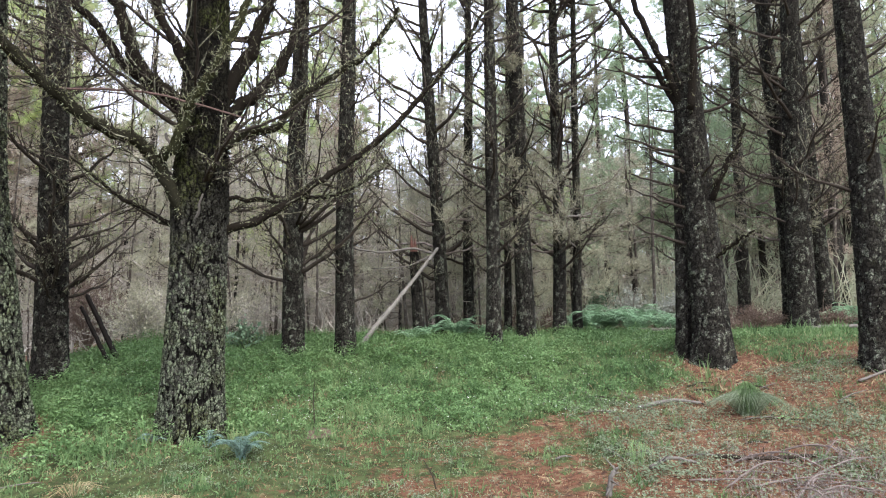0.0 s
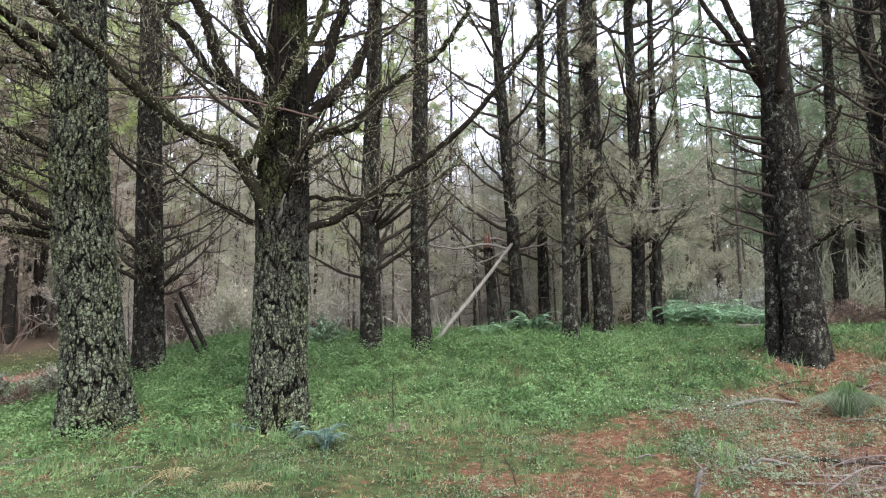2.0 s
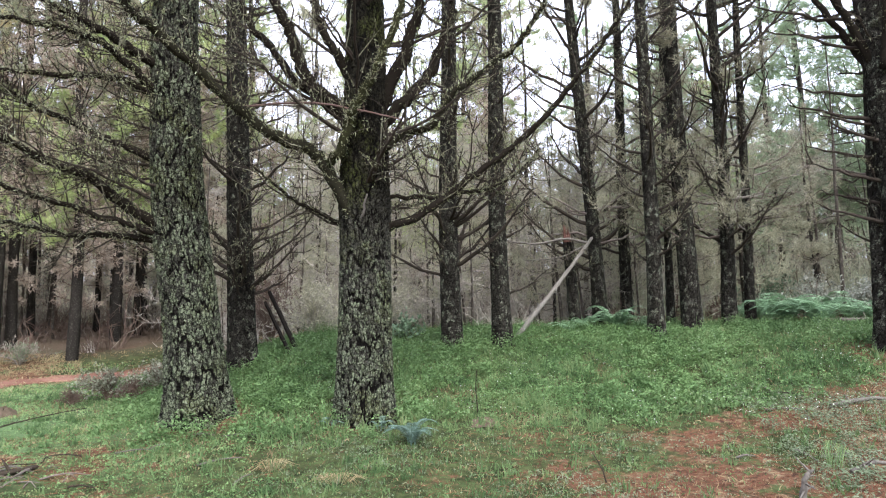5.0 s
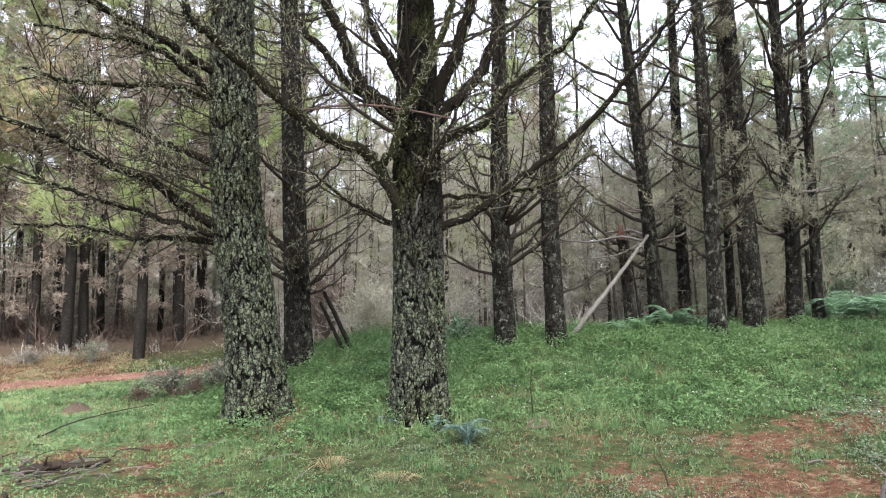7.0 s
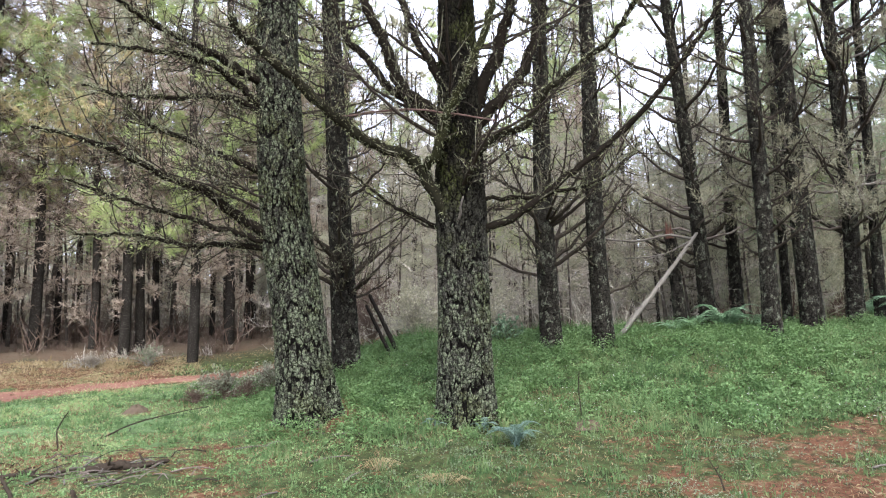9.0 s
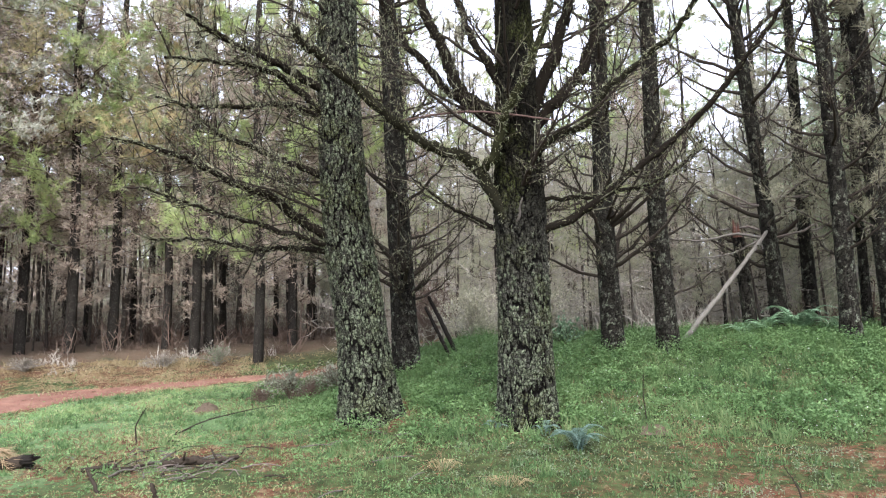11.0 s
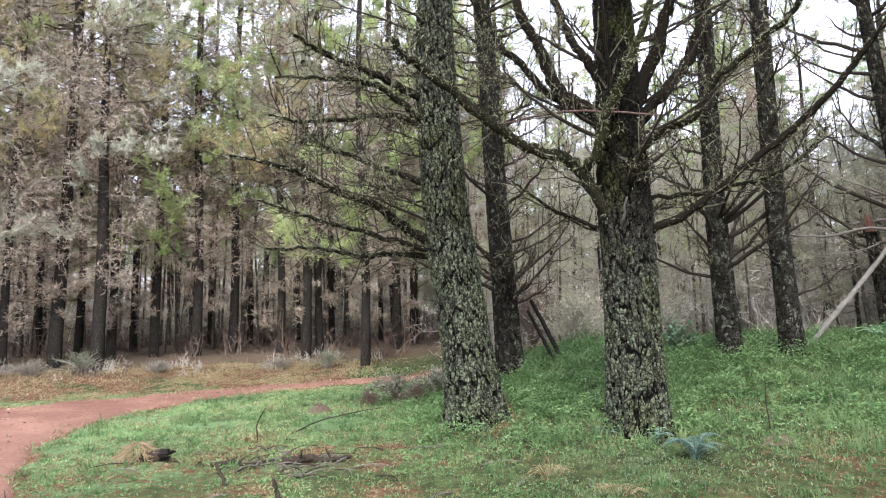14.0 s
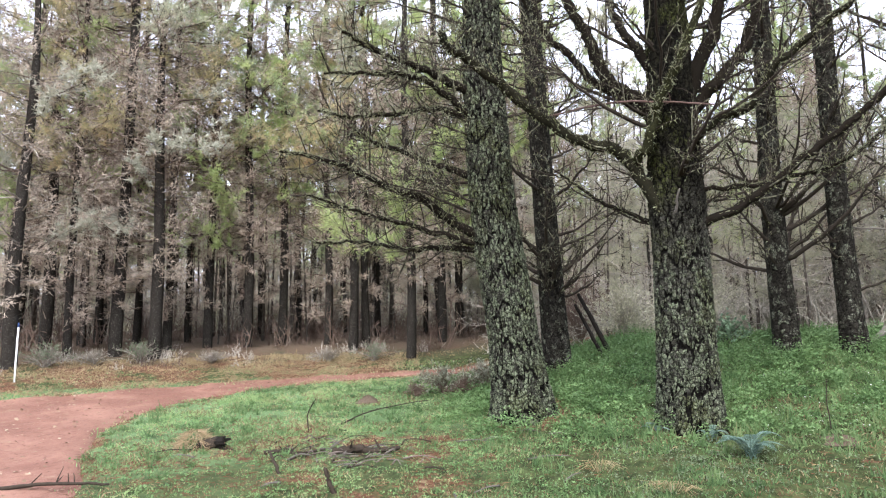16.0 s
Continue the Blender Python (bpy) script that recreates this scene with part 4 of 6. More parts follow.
limb(OLD_PINE, [(-0.18, -0.03, 4.2), (-0.54, -0.1, 5.05), (-0.87, -0.19, 5.75), (-1.2, -0.29, 6.5), (-1.6, -0.4, 7.3)], 0.07, 0.035, 12, 0.6, 2, "thick upswept limb")
limb(OLD_PINE, [(-0.26, 0.0, 4.3), (-0.61, 0.25, 5.2), (-0.95, 0.47, 6.05), (-1.28, 0.67, 6.75), (-1.5, 0.85, 7.4)], 0.06, 0.03, 14, 0.6, 2, "thick upswept limb")
limb(OLD_PINE, [(-0.2, -0.24, 4.2), (-0.14, -0.37, 4.95), (-0.15, -0.47, 6.1), (-0.21, -0.56, 6.8)], 0.07, 0.045, 8, 0.5, 2, "thick upright limb")
limb(OLD_PINE, [(0.07, -0.2, 2.65), (0.25, -0.4, 3.17), (0.4, -0.54, 3.46), (0.49, -0.66, 3.8)], 0.055, 0.03, 4, 0.3, 2, "broken upswept limb")
limb(OLD_PINE, [(0.07, -0.2, 1.68), (0.3, -0.57, 1.92), (0.45, -0.75, 2.03)], 0.035, 0.02, 3, 0.3, 2, "broken limb")
mid_pine(4.10, 10.75, 0.29, 0.045, -0.018, "slim second stem grown against a thick pine", 31, 8, 1.4, 4.0, 0.8, 5, BARK_MID, None)
mid_pine(7.71, 13.45, 0.56, 0.034, -0.020, "thick dark pine with bare lower trunk", 32, 26, 2.0, 9.5, 1.9, 17, None, NEEDLE_DULL, 0.6, 0.4)
mid_pine(7.85, 14.0, 0.46, -0.012, 0.006, "dark pine beside a thicker one", 33, 26, 2.0, 9.5, 1.9, 17, None, NEEDLE_DULL, 0.6, 0.4, veil=1.6)
mid_pine(9.39, 15.36, 0.40, -0.010, 0.006, "dark pine with dead branches", 34, 20, 2.0, 9.5, 1.6, 16, None, NEEDLE_DULL, veil=1.8)
mid_pine(6.26, 9.05, 0.48, 0.005, -0.003, "pine with pale lichen flecks on dark plated bark", 35, 18, 2.4, 8.0, 1.2, 15, BARK_MID, None, 0.5, 0.4)
mid_pine(8.22, 17.13, 0.35, 0.03, -0.015, "straight dark pine deeper in the wood", 36, 18, 2.0, 10, 1.4, 17, None, NEEDLE_DULL, veil=1.8)
mid_pine(0.61, 15.46, 0.28, 0.02, -0.002, "dark pine deeper in the wood", 37, 18, 1.5, 9, 1.4, 14, None, NEEDLE_DULL, veil=1.6)

# ---- the wood behind ----
def far_bark():
    n = Nodes("dark_far_bark", 0.95, 0.03)
    c = n.mix(n.noise(14, 4, 0.7, stretch=(1, 1, 0.35)), (0.008, 0.0065, 0.005), (0.033, 0.028, 0.024))
    c = n.mix(n.step(n.noise(34, 5, 0.8), 0.54, 0.66, 0.0, 0.8), c, (0.12, 0.118, 0.098))
    n.color(c)
    n.bump(n.noise(18, 4, 0.7, stretch=(1, 1, 0.3)), 0.8, 0.03)
    return n.mat


BARK_FAR = far_bark()
BOUGH = twig_material("pale_bough_bark", (0.07, 0.055, 0.045), (0.26, 0.24, 0.19), 0.5)


def far_pine(at, tall, d, dead, live, mat, label, lean=0.0, reach=1.7, dead_mat=None, fur_mat=None, live_reach=2.4, dead_count=74, live_count=60, coarse=1.0, group="pines of the plantation", needle=0.011):
    """A plantation pine: straight trunk, a haze of dead twigs on the lower part, live boughs above. coarse: fewer and broader pieces for far ones."""
    t = thing("pine_tree", at, label, "tree", group)
    g = Geo()
    h = np.linspace(-0.3, tall, 22)
    line = np.stack([lean * h + 0.06 * np.sin(h * 0.6), 0.05 * np.sin(h * 0.45 + 1), h], 1)
    r = 0.85 * d / 2 * np.clip(1.1 - h / tall, 0.05, 1) ** 0.75
    r[:2] *= 1.12
    tube(g, line, r, 10 if coarse < 2 else 6, 0.08, False)
    part("trunk", g, BARK_FAR, t)
    g, fur = Geo(), Geo()
    for _ in range(int(dead_count / coarse**0.7)):
        z = round((dead[0] + (dead[1] - dead[0]) * rng.uniform(0, 1)) / 0.45) * 0.45 + rng.normal() * 0.06
        az, L = rng.uniform(0, 6.28), reach * rng.uniform(0.35, 1.1) * (0.4 + 0.6 * float(smooth(z, 1.2, 5.0)))
        s = np.linspace(0, 1, 5)[:, None]
        out = np.array([math.cos(az), math.sin(az), 0])
        p = np.array([lean * z, 0, z]) + out * L * s + np.array([0, 0, L]) * (rng.uniform(-0.1, 0.5) * s + rng.uniform(-0.4, 0.3) * s**2)
        tube(g, p, np.linspace(0.010 + 0.009 * L, 0.006, 5), 3, 0, False)
        many = int((8 + 5 * L) / coarse)
        a = sprouts(p, many, 0.55 * L, 0.05, 0.7, 0.15)
        b = forked(*a, 2, 0.28 * L, 0.0)
        if coarse < 2:
            blades(g, a[0], a[2], np.full(len(a[0]), 0.008))
        else:
            blades(g, a[0], a[2], np.full(len(a[0]), 0.014))
        blades(g, b[0], b[2], np.full(len(b[0]), 0.0045 * coarse))
        plumes(fur, a, 6 if coarse < 2 else 4, 0.17, 0.0085 * coarse)
        plumes(fur, b, 3 if coarse < 2 else 2, 0.16, 0.0085 * coarse)
    if dead_count:
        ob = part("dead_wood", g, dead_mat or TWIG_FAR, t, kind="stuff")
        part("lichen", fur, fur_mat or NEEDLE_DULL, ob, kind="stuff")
    if live_count:
        crown(t, lambda z: (lean * z, 0), live[0], live[1], live_reach, int(live_count / coarse**0.5), mat, 19 if coarse < 2 else 10, needle * coarse, wood_mat=BOUGH)
    return t


def dull_fur(name, a, b):
    return leaf_material(name, [(0.0, a), (1.0, b)], 0.25, 0.95)


# lichen and dead needles, with the far wood's bright haze mixed into their colour
FUR_GREY = dull_fur("hazed_grey_lichen", (0.28, 0.255, 0.19), (0.51, 0.47, 0.37))
FUR_BROWN = dull_fur("hazed_brown_needles", (0.27, 0.215, 0.165), (0.55, 0.46, 0.37))

KINDS = [
    far_pine(base(-14.6, 12.3), 19, 0.31, (1.0, 14), (5.5, 18.5), NEEDLE, "tall straight plantation pine with grey dead lower twigs", 0, 1.7, BROWN_BRUSH, FUR_BROWN, 2.4, 96, 40),
    far_pine(base(-17.5, 11.8), 21, 0.31, (1.2, 14), (7, 20.5), NEEDLE_DULL, "tall dark plantation pine with a sparse dull crown", 0.012, 1.7, BROWN_BRUSH, FUR_BROWN, 2.4, 90, 42),
    far_pine(base(-15.9, 12.4), 18, 0.27, (0.9, 13), (5, 17.5), NEEDLE_RUST, "slim browning plantation pine with many dead twigs", -0.01, 2.0, BROWN_BRUSH, FUR_BROWN, 2.4, 90, 42),
    far_pine(base(-12.4, 12.5), 17, 0.29, (1.2, 9), (2.8, 16.5), NEEDLE_LIME, "plantation pine with fresh yellow-green boughs", 0.0, 1.6, BROWN_BRUSH, FUR_BROWN, 2.2, 74, 42),
    far_pine(base(8.9, 20.6), 18, 0.34, (2.0, 8), (3.5, 17.5), NEEDLE_BLUE, "broad pine with dense blue-green boughs", 0.0, 1.8, None, NEEDLE_DULL, 3.2, 30, 66, needle=0.013),
    far_pine(base(-9.47, 19.91), 13, 0.26, (0.5, 11), (1.4, 12.5), VEIL, "dead pine veiled in pale lichened twigs", 0.0, 2.2, TWIG_PALE, FUR_GREY, 2.5, 60, 34),
    far_pine(base(-17.1, 7.5), 13, 0.38, (1.8, 9), (3.4, 12), VEIL_PALE, "spreading tree with silver lichen on its outer twigs", 0.0, 2.2, TWIG_FAR, FUR_BROWN, 2.4, 50, 13, 1.0, "lichened trees at the road edge"),
    far_pine(base(-28, 20), 19, 0.31, (0.6, 10), (4.5, 18.5), NEEDLE, "distant plantation pine in the wood", 0.005, 1.9, None, FUR_GREY, 2.6, 60, 50, 2.4, needle=0.013),
    far_pine(base(-31, 12), 20, 0.30, (0.6, 11), (4.5, 19.5), NEEDLE_DULL, "distant dull-crowned pine in the wood", 0.0, 1.9, None, FUR_BROWN, 2.6, 60, 50, 2.4, needle=0.013),
    far_pine(base(-4, 30), 11, 0.24, (0.3, 9), (1.2, 10.5), VEIL, "distant dead pine veiled in grey twigs", 0.0, 2.3, None, FUR_GREY, 2.4, 80, 34, 2.0),
    far_pine(base(14, 32), 19, 0.34, (0.5, 9), (3, 18.5), NEEDLE_BLUE, "distant blue-green pine in the wood", 0.0, 2.0, None, NEEDLE_DULL, 3.4, 50, 80, 2.4, needle=0.013),
]


def plant(kind, x, y, size=1.0):
    """Another pine of a kind."""
    m = Matrix.Translation(base(x, y, 0.02)) @ Matrix.Rotation(rng.uniform(0, 6.28), 4, "Z") @ Matrix.Diagonal((size * rng.uniform(0.9, 1.1), size * rng.uniform(0.9, 1.1), size * rng.uniform(0.9, 1.1), 1))
    return copy_thing(KINDS[kind], m)


taken = [(o.location.x, o.location.y) for o in KINDS]
for k, x, y, size in (
    (3, -19.4, 5.6, 1.05), (2, -18.3, 5.8, 0.85), (1, -22.0, 7.5, 0.9), (0, -22.8, 8.2, 0.9), (1, -17.9, 6.9, 1.1), (2, -21.4, 8.9, 1.0), (6, -17.5, 4.4, 0.95),
    (2, -18.3, 8.5, 1.05), (2, -21.6, 10.8, 1.0), (0, -18.2, 9.7, 1.0), (3, -17.3, 10.4, 1.1), (1, -22.9, 14.5, 0.9), (2, -22.1, 15.8, 0.95), (1, -14.7, 13.0, 0.95),
    (3, -13.6, 15.2, 1.1), (0, -15.0, 17.9, 1.1), (3, -12.0, 16.3, 1.1), (0, -10.9, 17.8, 1.0), (3, -12.9, 19.6, 1.15)):
    plant(k, x, y, size)
    taken.append((x, y))
for k, x, y, size in (
    (0, -18.5, 17.0, 0.9), (1, -15.4, 17.2, 0.9), (2, -18.5, 19.8, 0.9), (5, -11.0, 21.4, 0.7), (5, -7.8, 16.5, 0.5), (5, -9.6, 15.2, 0.5), (5, -5.4, 16.2, 0.45), (5, -4.2, 18.8, 0.5),
    (5, -6.6, 20.4, 0.6), (5, -12.4, 18.3, 0.65), (5, -0.9, 18.0, 0.42), (5, 0.9, 19.2, 0.55), (5, -2.6, 17.2, 0.5), (5, -1.1, 15.7, 0.4), (5, -3.5, 15.6, 0.44), (5, -0.2, 16.7, 0.42), (5, -6.3, 14.6, 0.4), (5, 2.3, 16.4, 0.45), (5, 3.6, 17.2, 0.5), (5, 5.6, 18.4, 0.5),
    (3, -5.2, 22.2, 0.75), (0, -3.6, 23.8, 1.0), (3, -7.4, 24.0, 0.85), (0, -4.4, 26.5, 1.0), (3, -9.0, 22.6, 0.9), (0, -5.6, 27.5, 1.05), (1, 10.84, 16.8, 1.0), (4, 11.4, 22, 0.9), (4, 6.2, 23.6, 0.82), (4, 7.6, 24.6, 0.8), (4, 5.0, 26.0, 0.75), (4, 8.4, 27, 0.8), (4, 3.4, 29, 0.75), (0, -2.05, 19.9, 0.6), (4, 2.6, 19.5, 0.55), (1, 11.6, 19.5, 1.0)):
    plant(k, x, y, size)
    taken.append((x, y))

# the rest of the plantation, at random but never closer than a forester would plant
spots = 0
for _ in range(9000):
    a, r = radians(rng.uniform(-52, 96)), math.sqrt(rng.uniform(17.5**2, 75**2))
    x, y = -math.sin(a) * r, math.cos(a) * r
    deg = math.degrees(a)
    if spots >= 310 or on_road(np.array([x]), np.array([y]))[0] > 0 or (deg > 44 and r < 18.5) or (deg > 26 and r < 17.5):
        continue
    if -21 < deg < -11 and r < 48 or 0.5 < deg < 8 and r < 60 or deg > 44 and r < 32 and rng.uniform() < 0.45:
        continue
    gap = 0 < deg < 33 and r > 19
    thin = deg < 13
    if deg < -18 and r < 30 and rng.uniform() < 0.5:
        continue
    if min((x - p) ** 2 + (y - q) ** 2 for p, q in taken) < (2.3 if r < 40 else 3.2) ** 2:
        continue
    taken.append((x, y))
    spots += 1
    far = r > 29
    if gap:
        if not far and rng.uniform() < 0.3:
            continue
        k = int(rng.choice([7, 7, 8, 9] if far else [5, 5, 3, 0]))
        plant(k, x, y, rng.uniform(0.75, 1.05) if thin or rng.uniform() < 0.55 else rng.uniform(0.7, 1.0) if k == 9 or r > 42 else rng.uniform(0.55, 0.85))
    elif deg < 0:
        plant(int(rng.choice([8, 10, 10, 7] if far else [1, 4, 3, 0])), x, y, rng.uniform(0.85, 1.1))
    elif deg < 44:
        plant(int(rng.choice([7, 7, 8, 9] if far else [0, 0, 5, 2])), x, y, rng.uniform(0.85, 1.05))
    else:
        plant(int(rng.choice([7, 8, 7, 9] if far else [0, 1, 2, 2, 3, 3])), x, y, rng.uniform(0.75, 1.05))


def brush(name, count, r0, r1, a0, a1, tall, mat, label, each=22, width=0.006, keep=None):
    """Dead scrub: sprays of thin stems that rise and arch from the ground."""
    a, r = np.radians(rng.uniform(a0, a1, count)), np.sqrt(rng.uniform(r0**2, r1**2, count))
    x, y = -np.sin(a) * r, np.cos(a) * r
    k = on_road(x, y) < 0.01
    if keep:
        k &= rng.uniform(size=count) < keep(x, y)
    x, y, r = x[k], y[k], r[k]
    i = np.repeat(np.arange(len(x)), each)
    n = len(i)
    p = np.stack([x, y, ground_z(x, y) - 0.03], 1)[i] + rng.normal(size=(n, 3)) * [0.12, 0.12, 0]
    h = tall * rng.uniform(0.35, 1.0, len(x))[i] * rng.uniform(0.4, 1.0, n)
    d = rng.normal(size=(n, 3)) * 0.45 + [0, 0, 1]
    mid = p + d * (h * 0.5)[:, None]
    tip = mid + unit(d + rng.normal(size=(n, 3)) * 0.6) * (h * 0.5)[:, None]
    g = Geo()
    w = width * (0.5 + r[i] / 20)
    blades(g, p, tip, w, (mid - (p + tip) / 2))
    b = forked(p, mid, tip, 3, tall * 0.3, 0.1)
    blades(g, b[0], b[2], np.repeat(w, 3) * 0.8)
    return tagged(new(name, g.mesh(name, mat)), label, "scrub", kind="stuff")


def distant_wood(count, mat, label, r0=66, r1=112, tall=17.0):
    """A mass of far trees: thin trunks in a cloud of small sprays."""
    a, r = np.radians(rng.uniform(-50, 98, count)), np.sqrt(rng.uniform(r0**2, r1**2, count))
    p = np.stack([-np.sin(a) * r, np.cos(a) * r, ground_z(-np.sin(a) * r, np.cos(a) * r)], 1)
    wood = blades(Geo(), p, p + np.stack([0 * r, 0 * r, tall * rng.uniform(0.7, 1.1, count)], 1), rng.uniform(0.07, 0.15, count))
    tagged(new("distant_trunks", wood.mesh("distant_trunks", BARK_FAR)), "dark trunks of the distant forest", "trees", kind="stuff")
    i = np.repeat(np.arange(count), 170)
    n = len(i)
    f = rng.uniform(0, 1, n)
    out = rng.normal(size=(n, 3)) * [0.9, 0.9, 0.25]
    q = p[i] + out * (1.15 - 0.5 * f)[:, None] + np.stack([0 * f, 0 * f, tall * (0.02 + 0.98 * f)], 1)
    g = blades(Geo(), q, q + unit(out + rng.normal(size=(n, 3)) * 0.4) * rng.uniform(0.4, 1.0, n)[:, None], rng.uniform(0.05, 0.13, n))
    return tagged(new("distant_wood", g.mesh("distant_wood", mat)), label, "trees", kind="stuff")


def clumpy(x, y):
    return smooth(np.sin(x * 1.1 + 1.7 * np.sin(y * 0.6)) * np.sin(y * 1.3 + x * 0.35), 0.0, 0.7)


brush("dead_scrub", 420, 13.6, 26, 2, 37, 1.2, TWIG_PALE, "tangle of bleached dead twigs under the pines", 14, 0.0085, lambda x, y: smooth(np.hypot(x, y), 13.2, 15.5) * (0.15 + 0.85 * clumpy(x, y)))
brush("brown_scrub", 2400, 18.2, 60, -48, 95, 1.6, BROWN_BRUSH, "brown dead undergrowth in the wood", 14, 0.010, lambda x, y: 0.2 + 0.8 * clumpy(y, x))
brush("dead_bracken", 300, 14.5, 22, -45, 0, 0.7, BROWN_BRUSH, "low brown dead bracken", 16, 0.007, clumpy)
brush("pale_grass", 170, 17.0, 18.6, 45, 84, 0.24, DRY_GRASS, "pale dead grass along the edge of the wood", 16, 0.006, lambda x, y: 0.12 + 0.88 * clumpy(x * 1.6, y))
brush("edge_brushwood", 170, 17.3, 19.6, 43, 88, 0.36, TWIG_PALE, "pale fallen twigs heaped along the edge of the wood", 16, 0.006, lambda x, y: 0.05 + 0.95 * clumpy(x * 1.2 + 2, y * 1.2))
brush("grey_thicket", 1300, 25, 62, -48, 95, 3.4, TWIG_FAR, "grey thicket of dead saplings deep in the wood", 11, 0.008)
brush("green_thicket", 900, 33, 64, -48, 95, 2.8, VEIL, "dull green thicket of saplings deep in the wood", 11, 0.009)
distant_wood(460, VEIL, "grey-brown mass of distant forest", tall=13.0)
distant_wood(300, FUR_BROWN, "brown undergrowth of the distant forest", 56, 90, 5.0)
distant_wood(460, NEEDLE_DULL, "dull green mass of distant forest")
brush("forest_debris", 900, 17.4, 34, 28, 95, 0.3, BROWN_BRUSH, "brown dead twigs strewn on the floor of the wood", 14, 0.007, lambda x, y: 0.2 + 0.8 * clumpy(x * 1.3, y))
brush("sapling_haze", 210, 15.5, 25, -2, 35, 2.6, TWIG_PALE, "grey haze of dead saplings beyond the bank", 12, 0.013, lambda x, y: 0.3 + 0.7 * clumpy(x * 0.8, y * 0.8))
brush("sapling_haze", 260, 18.5, 26, -45, 2, 3.2, NEEDLE_DULL, "dull green haze of saplings in the wood", 14, 0.010, lambda x, y: 0.3 + 0.7 * clumpy(x * 0.8, y * 0.8))


SAPLING = twig_material("dead_sapling_bark", (0.05, 0.041, 0.034), (0.25, 0.23, 0.19), 0.55)


def dead_sapling(at, tall, r):
    """A bare dead sapling, slightly bent, with thin side twigs."""
    t = thing("dead_sapling", at, "bare dead sapling standing between the pines", "sapling", "dead saplings")
    lean = rng.normal(size=2) * 0.05
    s = np.linspace(0, 1, 7)[:, None]
    line = np.array([0, 0, -0.1]) + np.array([lean[0] * tall, lean[1] * tall, tall]) * s + rng.normal(size=(7, 3)) * [0.06, 0.06, 0] * s
    part("stem", tube(Geo(), line, np.linspace(r, 0.012, 7), 6, 0.1, False), SAPLING, t)
    a = sprouts(line, 22, 0.9, 0.2, 0.4, 0.12)
    g = spikes(Geo(), *a, np.full(22, 0.008))
    b = forked(*a, 3, 0.4)
    part("twig_growth", spikes(g, *b, np.full(len(b[0]), 0.006)), SAPLING, t, kind="stuff")
    return t


SAPLINGS = [dead_sapling(base(x, y), h, r) for x, y, h, r in ((-4.5, 19.0, 8.5, 0.06), (-2.8, 18.2, 6.0, 0.04), (-7.4, 18.6, 7.0, 0.07), (0.6, 18.9, 9.0, 0.05), (-1.4, 21.0, 4.5, 0.03))]
planted = len(SAPLINGS)
while planted < 270:
    a, r = radians(rng.uniform(-46, 92)), math.sqrt(rng.uniform(17.0**2, 40**2))
    x, y = -math.sin(a) * r, math.cos(a) * r
    if on_road(np.array([x]), np.array([y]))[0] > 0 or (math.degrees(a) > 30 and r < 19.5):
        continue
    copy_thing(SAPLINGS[planted % 5], Matrix.Translation(base(x, y, 0.02)) @ Matrix.Rotation(rng.uniform(0, 6.28), 4, "Z") @ Matrix.Scale(rng.uniform(0.7, 1.3), 4))
    planted += 1


def lichened_sapling(at, tall, r):
    """A dead young pine: a thin dark stem and stiff, nearly level boughs grey with lichen."""
    t = thing("dead_sapling", at, "dead young pine with level boughs grey with lichen", "sapling", "lichened saplings")
    s = np.linspace(0, 1, 7)[:, None]
    lean = rng.normal(size=2) * 0.04 * tall
    line = np.array([0, 0, -0.1]) + np.array([lean[0], lean[1], tall]) * s + rng.normal(size=(7, 3)) * [0.03, 0.03, 0] * s
    part("stem", tube(Geo(), line, np.linspace(r, 0.01, 7), 7, 0.1, False), SAPLING, t)
    for k in range(15):
        f = rng.uniform(0.12, 0.95)
        c = line[int(f * 6)] * (1 - f * 6 % 1) + line[min(6, int(f * 6) + 1)] * (f * 6 % 1)
        whorl_branch(t, c[0], c[1], c[2], rng.uniform(0, 6.28), (0.35 + 0.32 * tall * (1 - f)) * rng.uniform(0.7, 1.2), 0.014, rng.uniform(-0.15, 0.35), rng.uniform(-0.1, 0.3), 9, TWIG_PALE, 0)
    return t


YOUNG = [lichened_sapling(base(x, y), h, r) for x, y, h, r in ((-2.9, 14.2, 3.4, 0.035), (-0.9, 15.1, 4.2, 0.045), (1.9, 15.4, 3.0, 0.03), (-5.2, 15.3, 4.6, 0.045))]
for k in range(24):
    a, r = radians(rng.uniform(-4, 36)), rng.uniform(14.2, 19.5)
    copy_thing(YOUNG[k % 4], Matrix.Translation(base(-math.sin(a) * r, math.cos(a) * r, 0.02)) @ Matrix.Rotation(rng.uniform(0, 6.28), 4, "Z") @ Matrix.Scale(rng.uniform(0.6, 1.15), 4))

# ---- grass and herbs ----
def scatter(count, r0, r1, a0, a1):
    a = np.radians(rng.uniform(a0, a1, count))
    r = np.sqrt(rng.uniform(r0**2, r1**2, count))
    return -np.sin(a) * r, np.cos(a) * r, r


